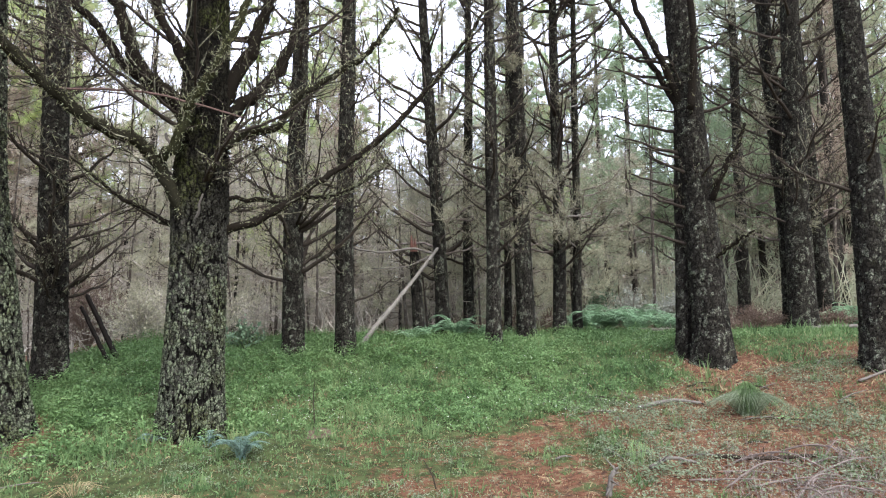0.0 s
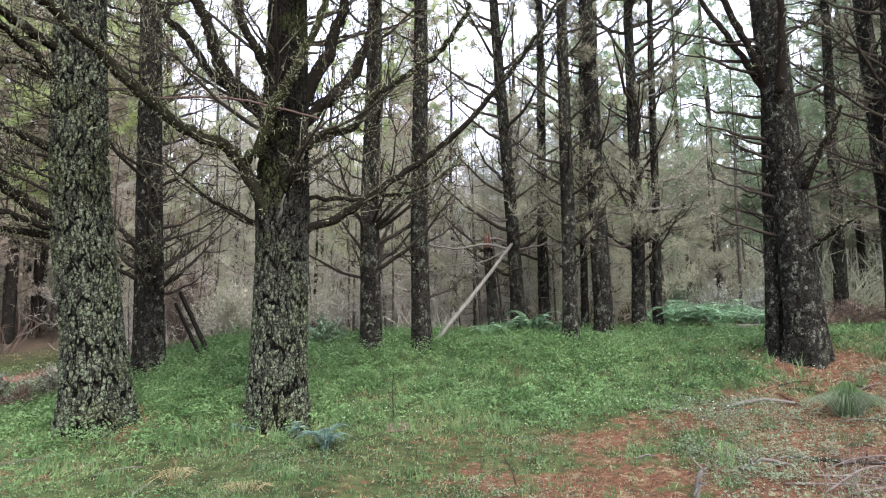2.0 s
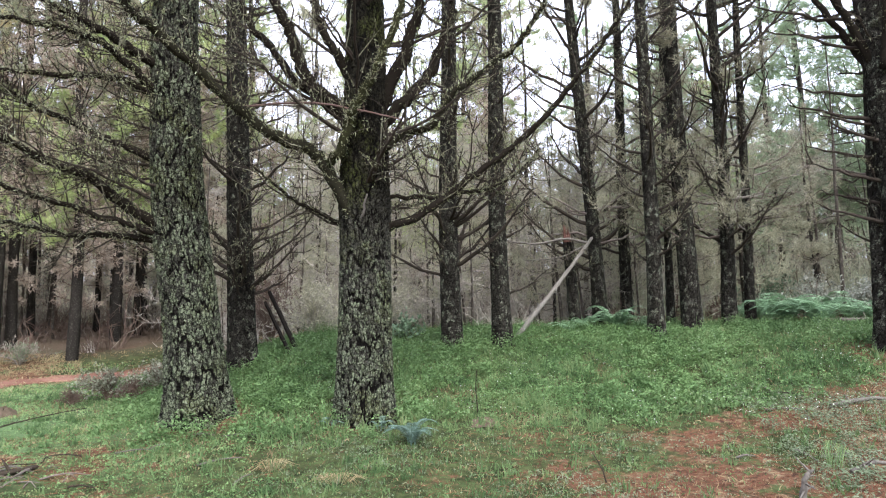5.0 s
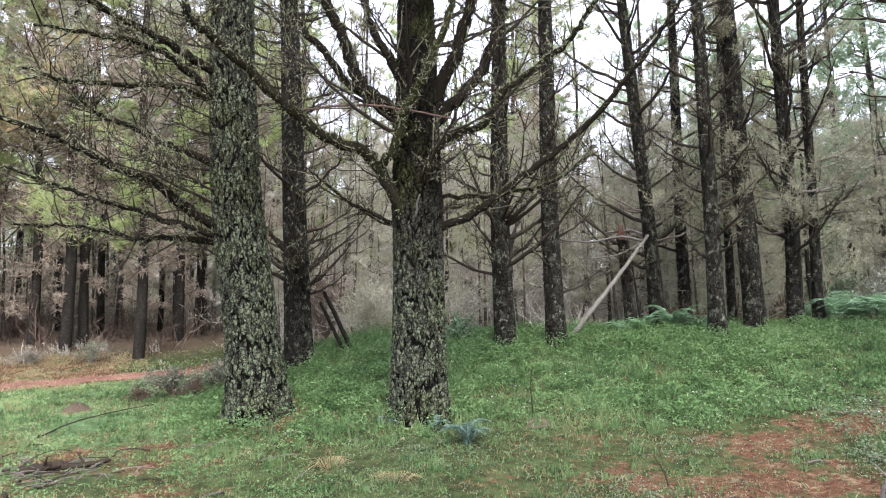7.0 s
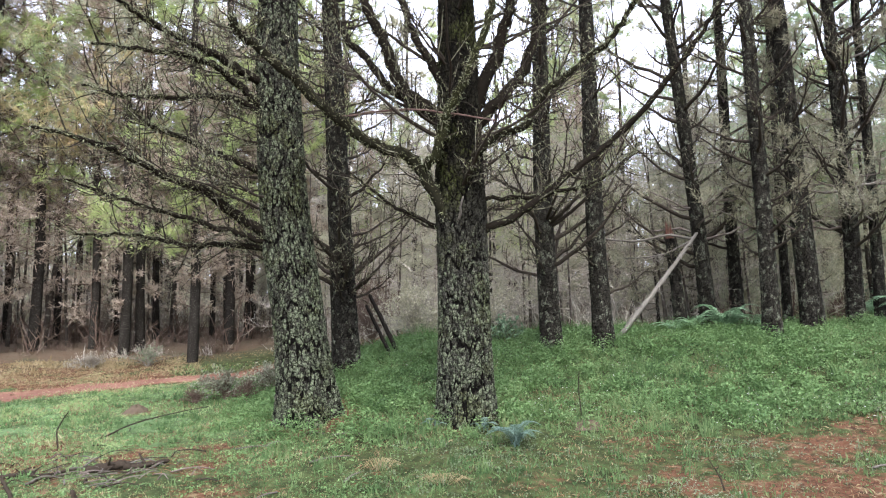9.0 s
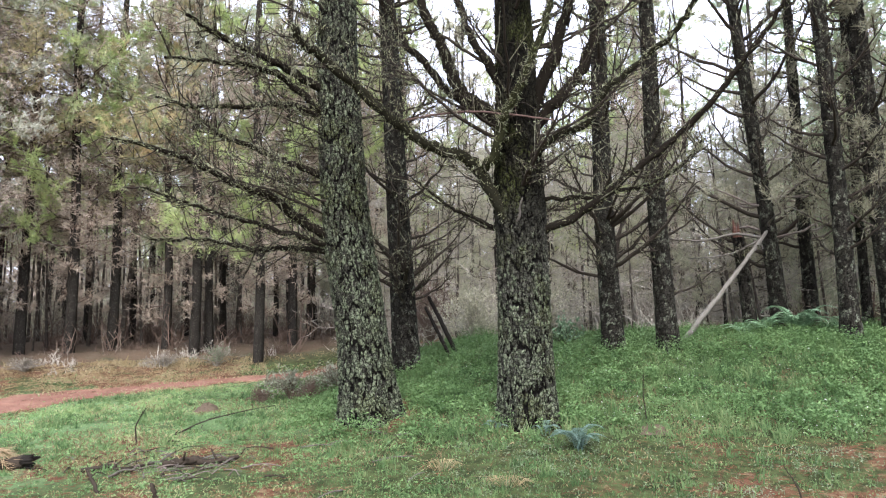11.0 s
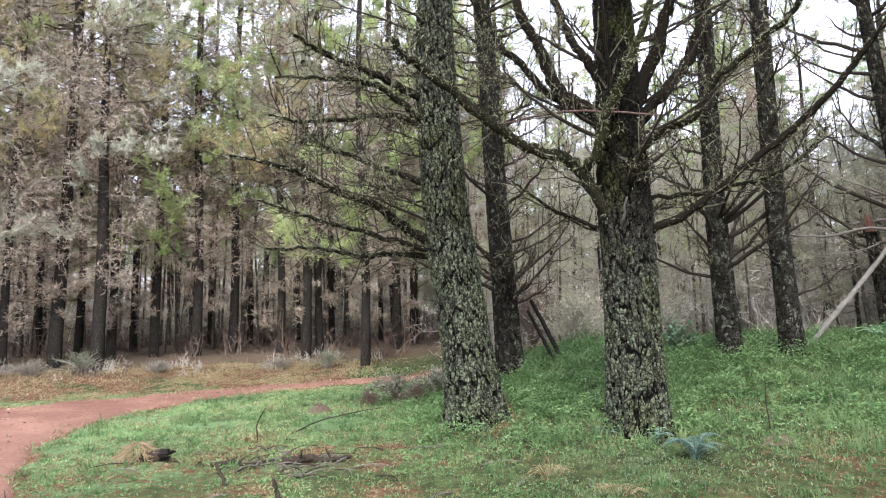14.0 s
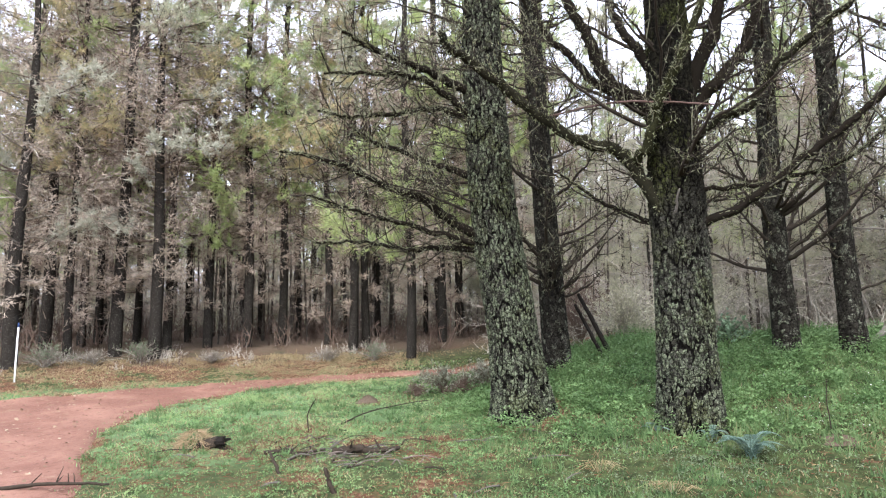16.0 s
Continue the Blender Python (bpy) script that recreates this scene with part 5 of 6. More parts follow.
def lawn(name, count, r0, r1, mat, height, width, keep, label, lean=0.5, a0=-42, a1=84):
    x, y, r = scatter(count, r0, r1, a0, a1)
    k = rng.uniform(size=count) < keep(x, y, r) * (1 - on_road(x, y, 1.0)) ** 1.5
    x, y, r = x[k], y[k], r[k]
    n = len(x)
    p = np.stack([x, y, ground_z(x, y) - 0.01], 1)
    clump = 0.75 + 0.5 * np.sin(x * 2.1 + np.sin(y * 1.7)) * np.sin(y * 2.3 + np.sin(x * 1.3))
    h = height * rng.uniform(0.45, 1.2, n) * np.clip(clump, 0.45, 1.3) * (0.55 + 0.45 * smooth(r, 7.5, 9.5))
    d = np.stack([rng.normal(size=n) * lean, rng.normal(size=n) * lean, np.ones(n)], 1)
    tip = p + d * h[:, None]
    tip[:, 2] -= 0.2 * h * (d[:, 0] ** 2 + d[:, 1] ** 2)
    g = Geo()
    blades(g, p, tip, width * rng.uniform(0.6, 1.3, n) * (0.6 + r / 14), np.stack([-d[:, 0] * h * 0.12, -d[:, 1] * h * 0.12, 0.08 * h], 1))
    return tagged(new(name, g.mesh(name, mat)), label, "grass", kind="stuff")


def open_side(x, y):
    return smooth(np.degrees(np.arctan2(-x, y)), 32, 48)


lawn("grass", 200000, 5.0, 15.5, GRASS, 0.10, 0.006, lambda x, y, r: np.clip(1.05 - 1.35 * litter(x, y), 0.10, 1) * (1 - open_side(x, y)) * (0.3 + 0.7 * smooth(mottle(y, x + 5), 0.3, 0.6)), "short green meadow grass over the bank", 0.5, -42, 42)
lawn("lawn_grass", 190000, 5.0, 17.2, LAWN, 0.055, 0.005, lambda x, y, r: np.clip(1.1 - 1.25 * litter(x, y), 0.12, 1) * open_side(x, y) * (0.65 + 0.35 * smooth(mottle(y, x + 5), 0.3, 0.6)) * (1 - 0.75 * smooth(r, 14.4, 15.6)), "short pale green turf in the clearing", 0.7, 32, 84)
lawn("dry_grass", 60000, 5.0, 18.5, DRY_GRASS, 0.09, 0.0045, lambda x, y, r: np.clip(0.2 + litter(x, y) * 0.8, 0, 1), "thin dry straw-coloured grass among the green", 0.8)

lawn("verge_grass", 90000, 13.0, 18.6, TAWNY, 0.06, 0.0035, lambda x, y, r: smooth(r, 14.0, 14.8) * (0.25 + 0.75 * smooth(mottle(x + 2, y), 0.3, 0.6)), "tawny grass on the verge beyond the track", 0.8, 44, 90)
lawn("dead_grass", 105000, 5.0, 13.0, DEAD_GRASS, 0.085, 0.0045, lambda x, y, r: np.clip(smooth(mottle(y + 9, x), 0.42, 0.75) + 0.4 * smooth(np.degrees(np.arctan2(-x, y)), 18, 30) * (1 - smooth(np.degrees(np.arctan2(-x, y)), 44, 54)) * (1 - smooth(r, 6.8, 8)), 0, 1) * (1 - 0.45 * smooth(r, 8, 11)), "brown withered grass between the green tufts", 0.9)


def needle_litter():
    x, y, r = scatter(110000, 5, 16, -42, 84)
    k = rng.uniform(size=len(x)) < np.clip(litter(x, y) * 1.3 - 0.25, 0, 1) * (on_road(x, y) < 0.05)
    x, y = x[k], y[k]
    p = np.stack([x, y, ground_z(x, y) + rng.uniform(0.004, 0.03, len(x))], 1)
    th = rng.uniform(0, 6.28, len(x))
    q = p + np.stack([np.cos(th), np.sin(th), rng.normal(size=len(x)) * 0.15], 1) * rng.uniform(0.06, 0.14, len(x))[:, None]
    g = blades(Geo(), p, q, np.full(len(x), 0.0035))
    ob = new("needle_litter", g.mesh("needle_litter", NEEDLE_LITTER))
    return tagged(ob, "drifts of fallen rust-brown pine needles", "needles", kind="stuff")


needle_litter()


def road_specks():
    """Small stones, chips of bark and dead leaves strewn on the track."""
    x, y = rng.uniform(-16, -5.5, 5200), rng.uniform(-1, 13, 5200)
    k = on_road(x, y) > 0.95
    x, y = x[k], y[k]
    n = len(x)
    th = rng.uniform(0, 6.28, n)
    p = np.stack([x, y, ground_z(x, y) + 0.016], 1)
    d = np.stack([np.cos(th), np.sin(th), rng.uniform(0.0, 0.35, n)], 1)
    size = rng.uniform(0.015, 0.05, n) * rng.choice([0.6, 0.8, 1.6], n)
    g = leaves(Geo(), p, unit(d), np.tile([0, 0, 1.0], (n, 1)) + rng.normal(size=(n, 3)) * 0.3, size, size * 0.35)
    return tagged(new("road_debris", g.mesh("road_debris", DRY_LEAF)), "dead leaves and bark chips strewn on the earth track", "litter", kind="stuff")


road_specks()


def herbs():
    """Low broad-leaved weeds over the bank."""
    x, y, r = scatter(13000, 6.0, 14.5, -30, 60)
    a = np.degrees(np.arctan2(-x, y))
    want = smooth(r, 7.2, 9.5) * (0.35 + 0.65 * smooth(a, -22, 0)) * (1 - smooth(a, 36, 44)) * np.clip(1.2 - 1.4 * litter(x, y), 0.05, 1)
    patch = 0.5 + 0.5 * np.sin(x * 1.7 + 2 * np.sin(y * 0.9)) * np.sin(y * 1.9 + x * 0.4)
    k = rng.uniform(size=len(x)) < want * (0.35 + 0.65 * patch) * (0.08 + 0.92 * smooth(mottle(x * 0.7 + 3, y * 0.7), 0.40, 0.64))
    x, y = x[k], y[k]
    g = Geo()
    each = 22
    i = np.repeat(np.arange(len(x)), each)
    h = rng.uniform(0.06, 0.26, len(x)) * (0.45 + 1.1 * smooth(mottle(x * 0.8 + 7, y * 0.8), 0.25, 0.75))
    z = rng.uniform(0.15, 1.0, len(i))
    p = np.stack([x[i] + rng.normal(size=len(i)) * 0.07, y[i] + rng.normal(size=len(i)) * 0.07, ground_z(x, y)[i] + h[i] * z], 1)
    th = rng.uniform(0, 6.28, len(i))
    d = unit(np.stack([np.cos(th), np.sin(th), rng.uniform(-0.2, 0.6, len(i))], 1))
    leaves(g, p, d, np.tile([0, 0, 1.0], (len(i), 1)) + rng.normal(size=(len(i), 3)) * 0.3, rng.uniform(0.024, 0.058, len(i)), rng.uniform(0.008, 0.018, len(i)))
    b = np.stack([x, y, ground_z(x, y) - 0.01], 1)
    spikes(g, b, b + [0, 0, 0.1], b + np.stack([np.zeros(len(x)), np.zeros(len(x)), h], 1), np.full(len(x), 0.003))
    ob = new("herbs", g.mesh("herbs", HERB))
    return tagged(ob, "low leafy green weeds covering the bank", "weeds", kind="stuff")


herbs()


def herb_clumps():
    """Domed clumps of taller leafy weeds that give the bank its lumpy surface."""
    x, y, r = scatter(1500, 7.2, 14.2, -26, 46)
    a = np.degrees(np.arctan2(-x, y))
    want = smooth(r, 7.4, 9.6) * (0.25 + 0.75 * smooth(a, -16, 0)) * (1 - smooth(a, 38, 44)) * np.clip(1.15 - 1.4 * litter(x, y), 0.0, 1)
    k = rng.uniform(size=len(x)) < want * (0.2 + 0.8 * smooth(mottle(x * 0.6 + 11, y * 0.6), 0.35, 0.6))
    x, y = x[k], y[k]
    wide, tall = rng.uniform(0.12, 0.36, len(x)), rng.uniform(0.10, 0.30, len(x))
    i = np.repeat(np.arange(len(x)), 110)
    n = len(i)
    e, th = np.sqrt(rng.uniform(0, 1, n)), rng.uniform(0, 6.28, n)
    px, py = x[i] + wide[i] * e * np.cos(th), y[i] + wide[i] * e * np.sin(th)
    p = np.stack([px, py, ground_z(px, py) + tall[i] * (1 - 0.8 * e**2) * rng.uniform(0.45, 1.05, n)], 1)
    d = unit(np.stack([np.cos(th), np.sin(th), rng.uniform(-0.3, 0.8, n)], 1) + rng.normal(size=(n, 3)) * 0.5)
    g = leaves(Geo(), p, d, np.tile([0, 0, 1.0], (n, 1)) + rng.normal(size=(n, 3)) * 0.35, rng.uniform(0.03, 0.065, n), rng.uniform(0.008, 0.017, n))
    j = np.repeat(np.arange(len(x)), 7)
    b = np.stack([x, y, ground_z(x, y) - 0.02], 1)[j]
    t = b + np.stack([rng.normal(size=len(j)) * wide[j] * 0.5, rng.normal(size=len(j)) * wide[j] * 0.5, tall[j] * rng.uniform(0.7, 1.3, len(j))], 1)
    spikes(g, b, (b + t) / 2, t, np.full(len(j), 0.003))
    return tagged(new("weed_clumps", g.mesh("weed_clumps", HERB)), "domed clumps of taller leafy weeds on the bank", "weeds", kind="stuff")


herb_clumps()


def tussocks():
    """Coarser tufts that stand out of the sward."""
    x, y, r = scatter(4200, 5.2, 14.5, -42, 80)
    k = rng.uniform(size=len(x)) < (1 - on_road(x, y)) * np.clip(1.1 - 1.3 * litter(x, y), 0.05, 1) * (0.2 + 0.8 * (np.sin(x * 2.3) * np.sin(y * 2.9 + x) > 0))
    x, y, r = x[k], y[k], r[k]
    i = np.repeat(np.arange(len(x)), 26)
    n = len(i)
    p = np.stack([x, y, ground_z(x, y) - 0.01], 1)[i] + rng.normal(size=(n, 3)) * [0.035, 0.035, 0]
    h = (rng.uniform(0.08, 0.22, len(x)) * (1 - 0.5 * open_side(x, y)) * (0.5 + 0.5 * smooth(r, 6.5, 9)))[i] * rng.uniform(0.5, 1, n)
    d = rng.normal(size=(n, 3)) * 0.5 + [0, 0, 1]
    tip = p + d * h[:, None]
    tip[:, 2] -= 0.3 * h * (d[:, 0] ** 2 + d[:, 1] ** 2)
    g = blades(Geo(), p, tip, rng.uniform(0.003, 0.007, n) * (0.5 + r[i] / 12), np.stack([-d[:, 0] * h * 0.15, -d[:, 1] * h * 0.15, h * 0.1], 1))
    return tagged(new("tussock_grass", g.mesh("tussock_grass", GRASS)), "coarse green grass tufts standing out of the sward", "grass", kind="stuff")


def weeds(name, count, x0, x1, y0, y1, mat, label, tall, size, each=14):
    """A patch of small leafy weeds."""
    x, y = rng.uniform(x0, x1, count), rng.uniform(y0, y1, count)
    k = rng.uniform(size=count) < 0.25 + 0.75 * smooth(np.sin(x * 2.1 + y) * np.sin(y * 1.9 - x * 0.7), -0.2, 0.6)
    x, y = x[k], y[k]
    i = np.repeat(np.arange(len(x)), each)
    n = len(i)
    h = rng.uniform(0.4, 1, len(x)) * tall
    p = np.stack([x[i], y[i], ground_z(x, y)[i] + h[i] * rng.uniform(0.1, 1, n)], 1) + rng.normal(size=(n, 3)) * [0.05, 0.05, 0]
    th = rng.uniform(0, 6.28, n)
    d = unit(np.stack([np.cos(th), np.sin(th), rng.uniform(-0.2, 0.7, n)], 1))
    g = leaves(Geo(), p, d, np.tile([0, 0, 1.0], (n, 1)) + rng.normal(size=(n, 3)) * 0.35, rng.uniform(0.6, 1.2, n) * size, rng.uniform(0.2, 0.4, n) * size)
    b = np.stack([x, y, ground_z(x, y) - 0.01], 1)
    if mat is PETAL:
        s = spikes(Geo(), b, b + [0, 0, 0.05], b + np.stack([0 * h, 0 * h, h], 1), np.full(len(x), 0.0025))
        tagged(new("flower_stalks", s.mesh("flower_stalks", GRASS)), "thin green stalks of tiny white flowers", "flowers", kind="stuff")
    else:
        spikes(g, b, b + [0, 0, 0.05], b + np.stack([0 * h, 0 * h, h], 1), np.full(len(x), 0.003))
    return tagged(new(name, g.mesh(name, mat)), label, "weeds", kind="stuff")


tussocks()
weeds("grey_weeds", 3600, 1.6, 7.2, 5.2, 9.6, WEED, "grey-green small-leaved weeds among the needle litter", 0.13, 0.032)
weeds("pale_weeds", 700, -3.6, 1.8, 5.2, 7.6, WEED, "small grey-green weeds in the short grass", 0.07, 0.026, 10)
weeds("clover", 1600, -8.5, -3.2, 2.6, 7.4, HERB, "low clover-like weeds in the clearing", 0.06, 0.035, 8)
weeds("flower_carpet", 1100, -5.5, 4.5, 8.0, 12.6, PETAL, "tiny white flowers scattered over the bank", 0.24, 0.022, 2)
# ---- ferns, shrubs and fallen wood ----
def frond(fern, start, az, length, arch, mat, width=0.20, pairs=20):
    """One arching frond with paired leaflets."""
    s = np.linspace(0, 1, 14)[:, None]
    out = np.array([-math.sin(az), math.cos(az), 0.0])
    line = np.array(start) + out * length * (0.45 * s + 0.4 * s**2) + np.array([0, 0, 1.0]) * length * arch * (1.35 * s - 0.95 * s**2.2)
    line += np.array([math.cos(az), math.sin(az), 0]) * length * rng.uniform(-0.12, 0.12) * s**2
    g = Geo()
    tube(g, line, np.linspace(0.006, 0.002, 14), 4, 0, False)
    f = np.repeat(np.linspace(0.16, 0.99, pairs), 2)
    k = np.clip(f * 13, 0, 12.99)
    i, w = k.astype(int), (k % 1)[:, None]
    p = line[i] * (1 - w) + line[i + 1] * w
    along = unit(line[i + 1] - line[i])
    side = unit(np.cross(along, [0, 0, 1.0])) * np.tile([1, -1], pairs)[:, None]
    ln = length * width * np.sin(np.pi * np.clip(f * 0.92 + 0.08, 0, 1)) ** 0.7 * rng.uniform(0.85, 1.1, len(f))
    d = unit(side + along * 0.45 + np.array([0, 0, -0.12]))
    leaves(g, p, d, np.tile([0, 0, 1.0], (len(p), 1)) + rng.normal(size=(len(p), 3)) * 0.15, ln + 0.01, ln * 0.11 + 0.003)
    for sg in (1, -1):
        for q in (0.3, 0.55):
            leaves(g, p + d * (ln * q)[:, None], unit(d * 0.8 + along * sg * 0.6), np.tile([0, 0, 1.0], (len(p), 1)), ln * 0.33, ln * 0.05 + 0.002)
    return part("frond", g, mat, fern)


def fern(at, count, length, mat, label, arch=1.15, group="ferns on the bank", spread=1.0):
    t = thing("fern", at, label, "fern", group)
    for k in range(count):
        frond(t, (rng.normal() * 0.03, rng.normal() * 0.03, -0.02), 6.28 * k / count + rng.uniform(-0.3, 0.3), length * rng.uniform(0.65, 1.1), arch * rng.uniform(0.7, 1.2), mat)
    return t


fern(base(-2.2, 6.85), 9, 0.40, FERN_BLUE, "small blue-green fern at the foot of the great pine", 1.25, "blue-green ferns")
fern(base(-2.78, 7.45), 4, 0.24, FERN_BLUE, "small blue-green fern in the grass", 1.4, "blue-green ferns")
fern(base(-3.4, 7.42), 4, 0.26, FERN_BLUE, "tiny blue-green fern against the bark", 1.3, "blue-green ferns")
FERN_A = fern(base(0.25, 13.2), 18, 0.85, FERN, "large green fern with arching fronds", 1.2)
fern(base(-0.65, 12.8), 14, 0.6, FERN, "green fern on the crest of the bank", 1.0)
FERN_B = fern(base(3.3, 14.1), 18, 0.9, FERN, "spreading green bracken fern")
for x, y, k in ((3.75, 14.5, 1.0), (4.2, 14.0, 0.8), (4.0, 15.2, 1.15), (4.6, 14.8, 1.0), (5.2, 15.0, 0.9), (4.9, 15.8, 1.1), (5.7, 15.6, 0.95), (5.5, 14.5, 0.7), (3.2, 15.0, 0.9), (9.4, 14.4, 0.8), (9.9, 14.9, 0.9), (8.9, 14.9, 0.7)):
    copy_thing(FERN_B, Matrix.Translation(base(x, y, 0.02)) @ Matrix.Rotation(rng.uniform(0, 6.28), 4, "Z") @ Matrix.Scale(k, 4))
for x, y, k in ((-0.35, 13.5, 0.7), (0.8, 13.6, 0.6)):
    copy_thing(FERN_A, Matrix.Translation(base(x, y, 0.02)) @ Matrix.Rotation(rng.uniform(0, 6.28), 4, "Z") @ Matrix.Scale(k, 4))


def shrub(name, at, wide, tall, mat, stem, label, sprays=26, leaf=0.05, each=26, group=""):
    """A bush: forked stems, and leaves along the outer twigs."""
    t = thing(name, at, label, "shrub", group)
    g, green = Geo(), Geo()
    for _ in range(sprays):
        az, e = rng.uniform(0, 6.28), rng.uniform(0.05, 1.0)
        tip = np.array([math.cos(az) * wide * e, math.sin(az) * wide * e, tall * (1.05 - 0.55 * e**2) * rng.uniform(0.6, 1.0)])
        line = spline([(0, 0, -0.05), tip * [0.3, 0.3, 0.55], tip], 8)
        tube(g, line, np.linspace(0.009, 0.003, 8), 4, 0.1, False)
        a = sprouts(line, 9, 0.4 * tall, 0.4, 0.7, 0.35)
        spikes(g, *a, np.full(len(a[0]), 0.003))
        if mat:
            i = rng.integers(0, len(a[0]), each)
            f = rng.uniform(0.2, 1, each)[:, None]
            p = a[0][i] + (a[2][i] - a[0][i]) * f
            d = unit(unit(a[2][i] - a[0][i]) * 0.6 + rng.normal(size=(each, 3)) * 0.7)
            leaves(green, p, d, np.tile([0, 0, 1.0], (each, 1)) + rng.normal(size=(each, 3)) * 0.4, rng.uniform(0.6, 1.2, each) * leaf, rng.uniform(0.22, 0.36, each) * leaf)
        else:
            b = forked(*a, 2, 0.22 * tall, 0.2)
            blades(g, b[0], b[2], np.full(len(b[0]), 0.0075))
    part("stem_growth", g, stem, t, kind="stuff")
    if mat:
        part("foliage", green, mat, t, kind="stuff")
    return t


shrub("leafy_shrub", base(-3.75, 11.7), 0.42, 0.52, SHRUB, TWIG, "small glossy green shrub on the bank", 30, 0.085, 22)
shrub("silver_shrub", base(4.9, 16.3), 1.0, 0.95, PALE_LEAF, TWIG_FAR, "broad grey-green shrub dusted with pale blossom", 60, 0.07, 30)
shrub("silver_shrub", base(5.9, 16.1), 0.9, 0.85, PALE_LEAF, TWIG_FAR, "broad grey-green shrub dusted with pale blossom", 50, 0.07, 30)
shrub("green_shrub", base(4.2, 17.4), 1.2, 1.1, SHRUB, TWIG_FAR, "dark green shrub behind the ferns", 50, 0.07, 30)
shrub("dead_bush", base(-5.95, 12.3), 1.2, 1.1, VEIL, TWIG_PALE, "bleached tangle of a dead bush", 80, 0.05, 60, "dead bushes")
shrub("dead_bush", base(-4.9, 13.6), 1.2, 1.2, VEIL, TWIG_PALE, "bleached dead bush beyond the crest", 60, 0.05, 60, "dead bushes")
shrub("dead_bush", base(-7.3, 12.8), 0.9, 1.5, None, BROWN_BRUSH, "brown dead bush beside a pine", 70, group="dead bushes")
shrub("low_shrub", base(-8.3, 9.2), 0.85, 0.5, PALE_BLADE, BROWN_BRUSH, "low grey-green shrub beside the track", 46, 0.055, 34, "low shrubs")
shrub("low_shrub", base(-7.5, 9.5), 0.7, 0.55, PALE_BLADE, BROWN_BRUSH, "low grey-green shrub beside the track", 40, 0.055, 34, "low shrubs")
shrub("dead_clump", base(-7.7, 9.0), 0.35, 0.32, None, BROWN_BRUSH, "rust-brown dead clump in the grass", 40, group="dead clumps")
shrub("dead_clump", base(-8.6, 8.7), 0.3, 0.25, None, BROWN_BRUSH, "rust-brown dead clump in the grass", 30, group="dead clumps")
shrub("dead_bush", base(6.9, 13.9), 1.3, 0.5, None, BROWN_BRUSH, "low heap of brown dead brush", 90, group="dead bushes")
shrub("dead_bush", base(8.7, 14.0), 1.0, 0.4, None, BROWN_BRUSH, "low heap of brown dead brush", 60, group="dead bushes")
for x, y, w, h in ((-16.7, 7.0, 1.2, 0.7), (-15.6, 8.4, 0.8, 0.4), (-12.9, 11.6, 1.1, 0.6), (-13.8, 10.8, 0.8, 0.45), (-17.2, 5.0, 1.0, 0.7), (-16.9, 6.0, 0.9, 0.5)):
    shrub("heath_bush", base(x, y), w * 0.8, h * 0.75, WEED if h > 0.55 else None, TWIG_FAR, "low pale-grey heath bush at the edge of the wood", 46, 0.05, 14, "heath bushes")


def pole(name, points, r0, r1, mat, label, category, group="", stubs=0, sides=9, rough=0.1, count=18):
    """A length of fallen wood with broken stubs."""
    p = np.asarray(points, float)
    t = thing(name, Vector(p[0]), label, category, group)
    line = spline(p - p[0], count)
    line[1:-1] += rng.normal(size=(count - 2, 3)) * min(r0 * 0.15, 0.004)
    g = tube(Geo(), line, np.linspace(r0, r1, count), sides, rough)
    part("stem", g, mat, t)
    for k in range(stubs):
        s = rng.uniform(0.2, 0.95)
        c = line[int(s * (count - 1))]
        d = unit(rng.normal(size=3) + [0, 0, 0.3])
        ln = rng.uniform(3, 9) * min(r0, 0.02)
        q = c + d * np.linspace(0, ln, 4)[:, None]
        part("side_twig", tube(Geo(), q, np.linspace(r0 * 0.35, r0 * 0.15, 4), 5, 0.1), mat, t)
    return t


G = lambda x, y, dz=0.0: (x, y, float(ground_z(x, y)) + dz)  # noqa: E731
pole("leaning_log", [G(-1.72, 12.45, -0.05), (-0.93, 12.95, 2.27), (-0.12, 13.47, 3.36)], 0.052, 0.034, BLEACHED_WOOD, "bleached dead trunk leaning against a pine", "log", "", 12, 9, 0.22, 26)
pole("hung_branch", [(-0.2, 13.42, 3.25), (-0.7, 13.3, 3.35), (-1.3, 13.1, 3.25), (-2.0, 12.9, 3.35)], 0.034, 0.014, GREY_WOOD, "broken dead branch hung up on a leaning log", "branch", "", 8, 7)
pole("hung_branch", [(-0.25, 13.4, 3.2), (-0.8, 13.2, 2.95), (-1.5, 13.0, 2.9)], 0.02, 0.01, GREY_WOOD, "broken dead branch hung up on a leaning log", "branch", "", 6, 7)
pole("leaning_pole", [G(-5.55, 10.75, -0.05), (-6.15, 10.72, 2.3)], 0.048, 0.036, BLACK_WOOD, "dark dead pole leaning on a pine", "pole", "leaning poles")
pole("leaning_pole", [G(-5.66, 10.66, -0.05), (-6.2, 10.66, 2.1)], 0.038, 0.03, BLACK_WOOD, "dark dead pole leaning on a pine", "pole", "leaning poles")
pole("caught_stick", [(-4.42, 6.87, 4.45), (-3.63, 7.19, 4.52), (-3.0, 7.38, 4.42), (-2.46, 7.55, 4.29)], 0.015, 0.011, STICK_WOOD, "long bare reddish stick caught across the limbs", "stick", "", 2, 6)
